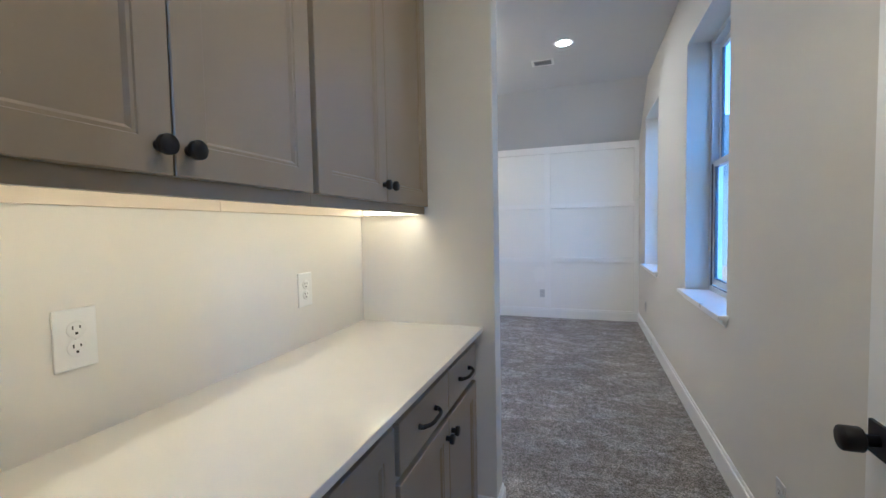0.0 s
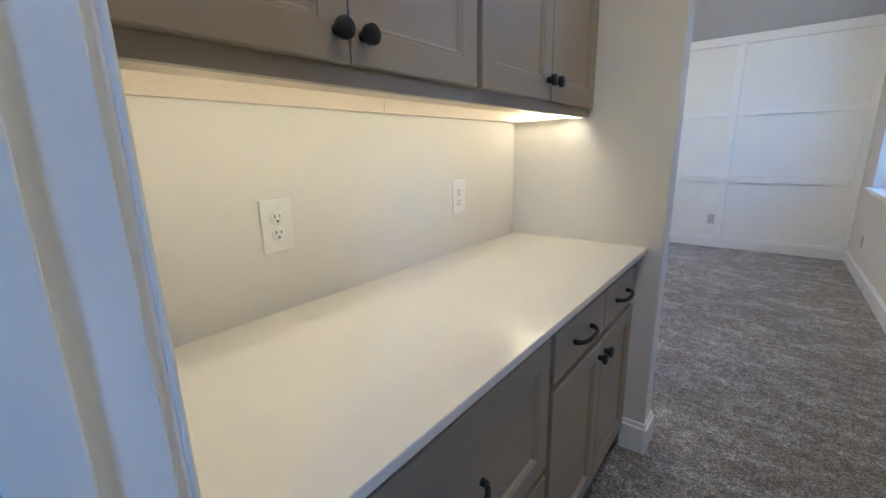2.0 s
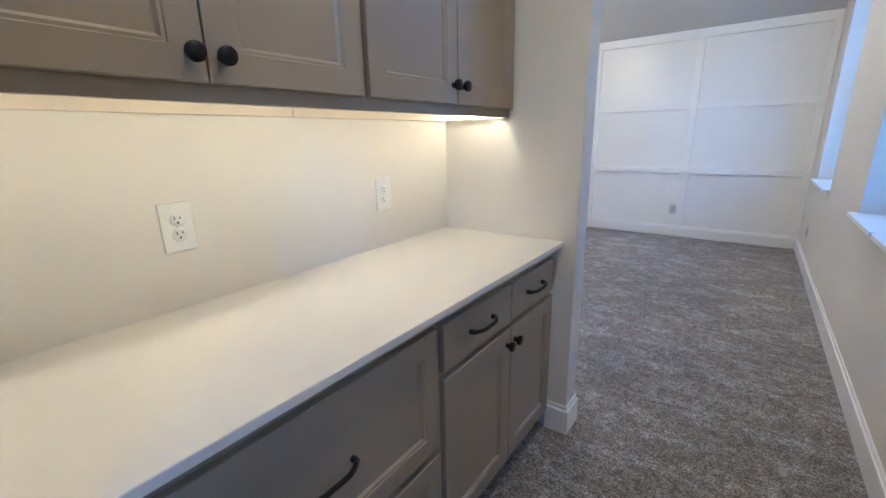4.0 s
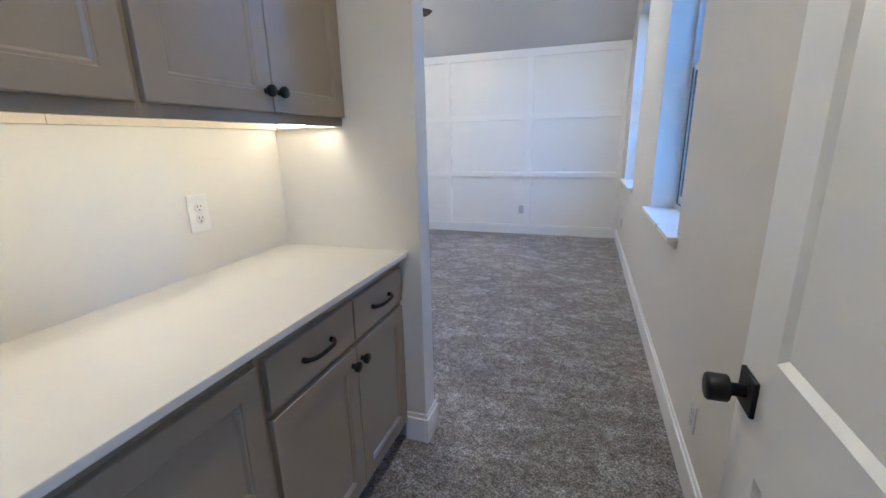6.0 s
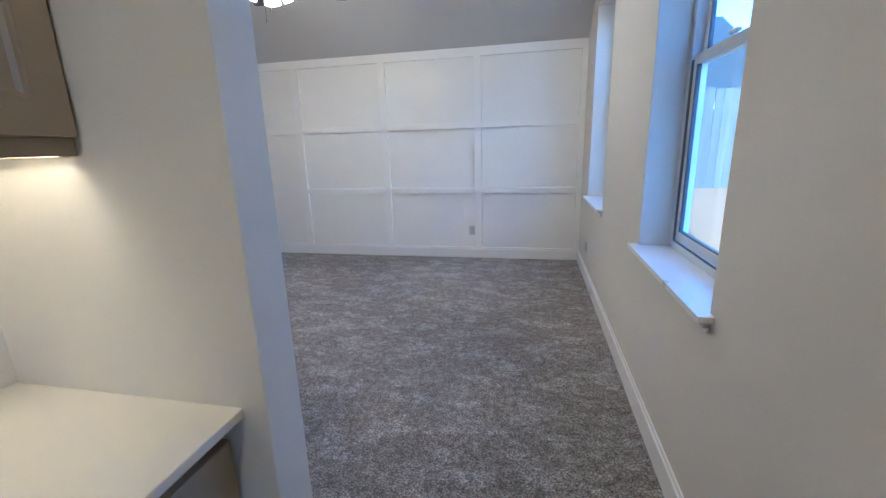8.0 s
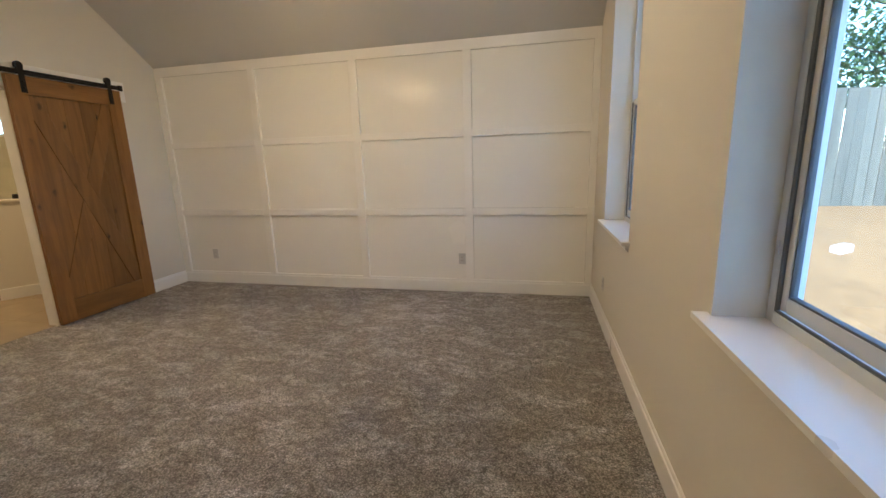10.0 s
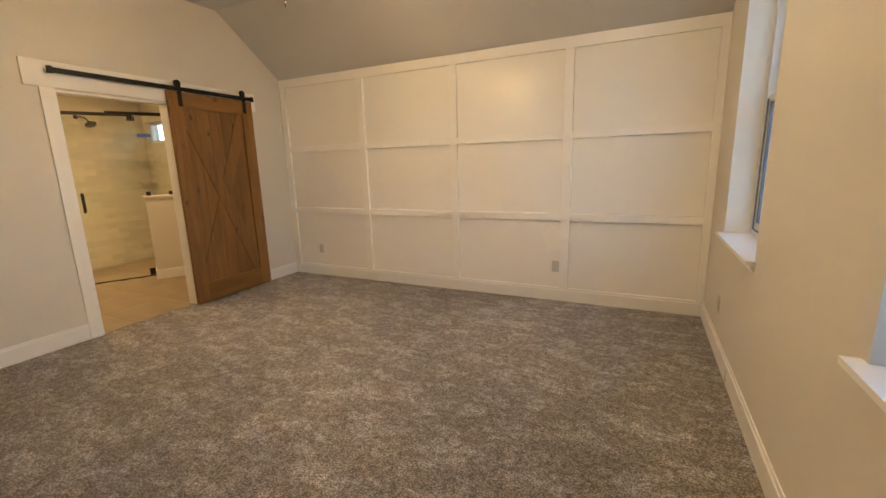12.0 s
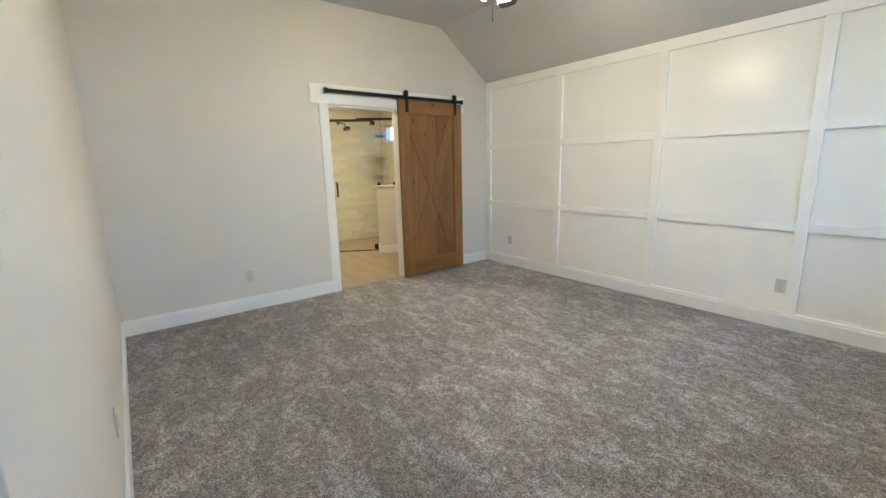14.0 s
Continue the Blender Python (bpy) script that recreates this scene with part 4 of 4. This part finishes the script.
# lamps out of view, added to give the bathroom its warm light
for bxx, byy, br in ((-5.1, 6.45, 0.14), (-5.95, 7.45, 0.09)):
    bl = thing("bath_ceiling_light", (bxx, byy, 2.62), "unseen round ceiling light added to light the bathroom", "ceiling light", "bathroom lights")
    part("rim", moved(lathe([(br, -0.004), (br + 0.015, -0.003), (br + 0.02, 0.0), (br, 0.0)], 24), Matrix.Translation((bxx, byy, 2.62))), PLASTIC, bl)
    part("lens", moved(lathe([(br, -0.001), (0, -0.004)], 24), Matrix.Translation((bxx, byy, 2.62))), BATHGLOW, bl, "glowing lens")

# ---- outside ----
def ground_z(x, y):
    t = min(max((y - 4.0) / 8.0, 0), 1)
    return -0.32 + 0.80 * t * t * (3 - 2 * t)


bm = bmesh.new()
xs = [-3000, -400, -60, -12] + [1.2 + i * 0.6 for i in range(28)] + [30, 80, 400, 3000]
ys = [-3000, -400, -60, -8] + [-1 + i * 0.6 for i in range(34)] + [30, 80, 400, 3000]
grid = [[bm.verts.new((x, y, ground_z(x, y) + (0.03 * noise.noise((x * 0.9, y * 0.9, 0)) if 1.2 < x < 18 and 0 < y < 20 else 0) - (0.2 if x < 1.3 and y < 10 else 0))) for y in ys] for x in xs]
for i in range(len(xs) - 1):
    for j in range(len(ys) - 1):
        bm.faces.new((grid[i][j], grid[i + 1][j], grid[i + 1][j + 1], grid[i][j + 1])).smooth = True
structure("ground", bm, DIRT, "bare sunlit tan dirt yard", "ground")

FENY, FZ = 12.1, 0.44
fence = thing("fence", (6.0, FENY, FZ), "weathered grey wooden privacy fence of upright boards", "fence")
board = bmesh.new()
box(board, -0.069, 0.069, -0.009, 0.009, 0, 1.83)
bmesh.ops.bevel(board, geom=board.edges[:], offset=0.003, segments=1, affect="EDGES")
bme = bpy.data.meshes.new("board")
board.to_mesh(bme)
board.free()
bme.materials.append(FENCEWOOD)
rnd = random.Random(4)
for i in range(96):
    x = 0.2 + i * 0.1435
    piece("board", bme, fence, pose(x, FENY + rnd.uniform(-0.004, 0.004), FZ + rnd.uniform(-0.015, 0.015), 0, rnd.uniform(-0.4, 0.4), rnd.uniform(-1, 1)))
for z in (0.25, 0.95, 1.6):
    part("fence_rail", solid((0.1, 14.0, FENY + 0.012, FENY + 0.05, FZ + z, FZ + z + 0.085)), FENCEWOOD, fence)

hs = thing("neighbour_house", (3.0, 17.5, 0.5), "low house with a grey shingled roof behind the fence", "house")
part("wall", solid((-6.0, 6.4, 16.0, 20.6, 0.2, 2.4)), BRICKWALL, hs)
bm = bmesh.new()
for i in range(26):
    y0, z0 = 15.5 + i * 0.21, 2.2 + i * 0.125
    x1 = 6.7
    box(bm, -6.5, x1, y0, y0 + 0.26, z0, z0 + 0.14)
part("roof", bm, SHINGLE, hs)
part("fascia", solid((-6.5, 6.7, 15.44, 15.5, 2.11, 2.25)), TRIM, hs)


def tree(x, y, z, height, spread, seed):
    r = random.Random(seed)
    t = thing("tree", (x, y, z), "leafy green tree behind the fence", "tree", "trees behind the fence")
    limbs = [tube([(x, y, z - 0.2), (x + 0.05, y, z + height * 0.3), (x - 0.05, y + 0.1, z + height * 0.6), (x, y, z + height * 0.9)], [0.16, 0.13, 0.09, 0.03], 8)]
    tips = []
    for i in range(16):
        a, h0 = r.uniform(0, 6.28), z + height * r.uniform(0.28, 0.75)
        ln = spread * r.uniform(0.5, 1.0)
        e = (x + ln * math.cos(a), y + ln * math.sin(a), h0 + ln * r.uniform(0.15, 0.6))
        limbs.append(tube([(x, y, h0), ((x * 0.6 + e[0] * 0.4), (y * 0.6 + e[1] * 0.4), h0 + 0.25 * ln), e], [0.055, 0.035, 0.012], 6))
        tips += [Vector(e), Vector((x * 0.4 + e[0] * 0.6, y * 0.4 + e[1] * 0.6, h0 + 0.3 * ln))]
    tips.append(Vector((x, y, z + height * 0.9)))
    part("trunk", merge(*limbs), BARK, t)
    crown = bmesh.new()
    for c in tips:
        for k in range(230):
            p = c + Vector((r.gauss(0, 0.36), r.gauss(0, 0.36), r.gauss(0, 0.30))) * (spread / 2.0)
            s = r.uniform(0.05, 0.10)
            m = Matrix.Translation(p) @ Euler((r.uniform(-1, 1), r.uniform(-1, 1), r.uniform(0, 6.28))).to_matrix().to_4x4()
            crown.faces.new([crown.verts.new(m @ Vector(v)) for v in ((-s, 0, 0), (0, -s * 0.5, 0.01), (s, 0, 0), (0, s * 0.5, 0.01))])
    tagged(part("crown", crown, LEAF, t), kind="stuff")


tree(8.2, 15.5, 0.4, 5.5, 2.2, 3)
tree(10.8, 16.5, 0.4, 6.0, 2.4, 8)

blk = solid((-0.11, 0.11, -0.055, 0.055, -0.02, 0.07), bevel=0.015)
ob = link("white_block", moved(blk, pose(3.62, 9.45, ground_z(3.6, 9.45) + 0.0, 4, -5, 30)), PALEWHITE)
tagged(ob, "white broken block lying on the dirt", "debris")

# ---- pieces: bath floor tiles and shower tiles ----
def bevelled_plate(name, w, h, t, mat, wavy=0.0, seed=0):
    """A tile in the local xy plane, its face up at z = 0."""
    r = random.Random(seed)
    bm = bmesh.new()
    e = 0.0014
    lo = [bm.verts.new((x, y, -t)) for x, y in ((0, 0), (w, 0), (w, h), (0, h))]
    mid = [bm.verts.new((x, y, -e)) for x, y in ((0, 0), (w, 0), (w, h), (0, h))]
    top = [bm.verts.new((x, y, r.uniform(-wavy, wavy))) for x, y in ((e, e), (w - e, e), (w - e, h - e), (e, h - e))]
    for a, b in ((lo, mid), (mid, top)):
        for k in range(4):
            bm.faces.new((a[k], a[(k + 1) % 4], b[(k + 1) % 4], b[k]))
    if wavy:
        c = bm.verts.new((w / 2 + r.uniform(-0.2, 0.2) * w, h / 2, r.uniform(-wavy, wavy)))
        for k in range(4):
            bm.faces.new((top[k], top[(k + 1) % 4], c))
    else:
        bm.faces.new(top)
    me = bpy.data.meshes.new(name)
    bm.to_mesh(me)
    bm.free()
    me.materials.append(mat)
    return me


ft = bevelled_plate("floor_tile", 0.5975, 0.5975, 0.006, TILE)
for i in range(5):
    for j in range(7):
        piece("floor_tile", ft, bath_floor, pose(-3.887 - (i + 1) * 0.6, 4.62 + j * 0.6, 0.0))
wt = [bevelled_plate("wall_tile", 0.2992, 0.0792, 0.008, WAVYTILE, 0.0022, s) for s in range(6)]
rnd = random.Random(9)
for j in range(28):
    for i in range(9):
        y = BATHN - 0.15 * (j % 2) - 0.3 * (i + 1)
        if y < 5.95:
            continue
        piece("wall_tile", rnd.choice(wt), shower_west, Matrix.Translation((BATHX, y, 0.02 + j * 0.08)) @ Matrix(((0, 0, 1, 0), (1, 0, 0, 0), (0, 1, 0, 0), (0, 0, 0, 1))))
    for i in range(5):
        x = BATHX + 0.15 * (j % 2) + 0.3 * i
        z = 0.02 + j * 0.08
        if z + 0.08 > TZ0 and z < TZ1 and x < TW1 and x + 0.3 > TW0:
            continue
        piece("wall_tile", rnd.choice(wt), shower_north, Matrix.Translation((x, BATHN, z)) @ Matrix(((1, 0, 0, 0), (0, 0, -1, 0), (0, 1, 0, 0), (0, 0, 0, 1))))
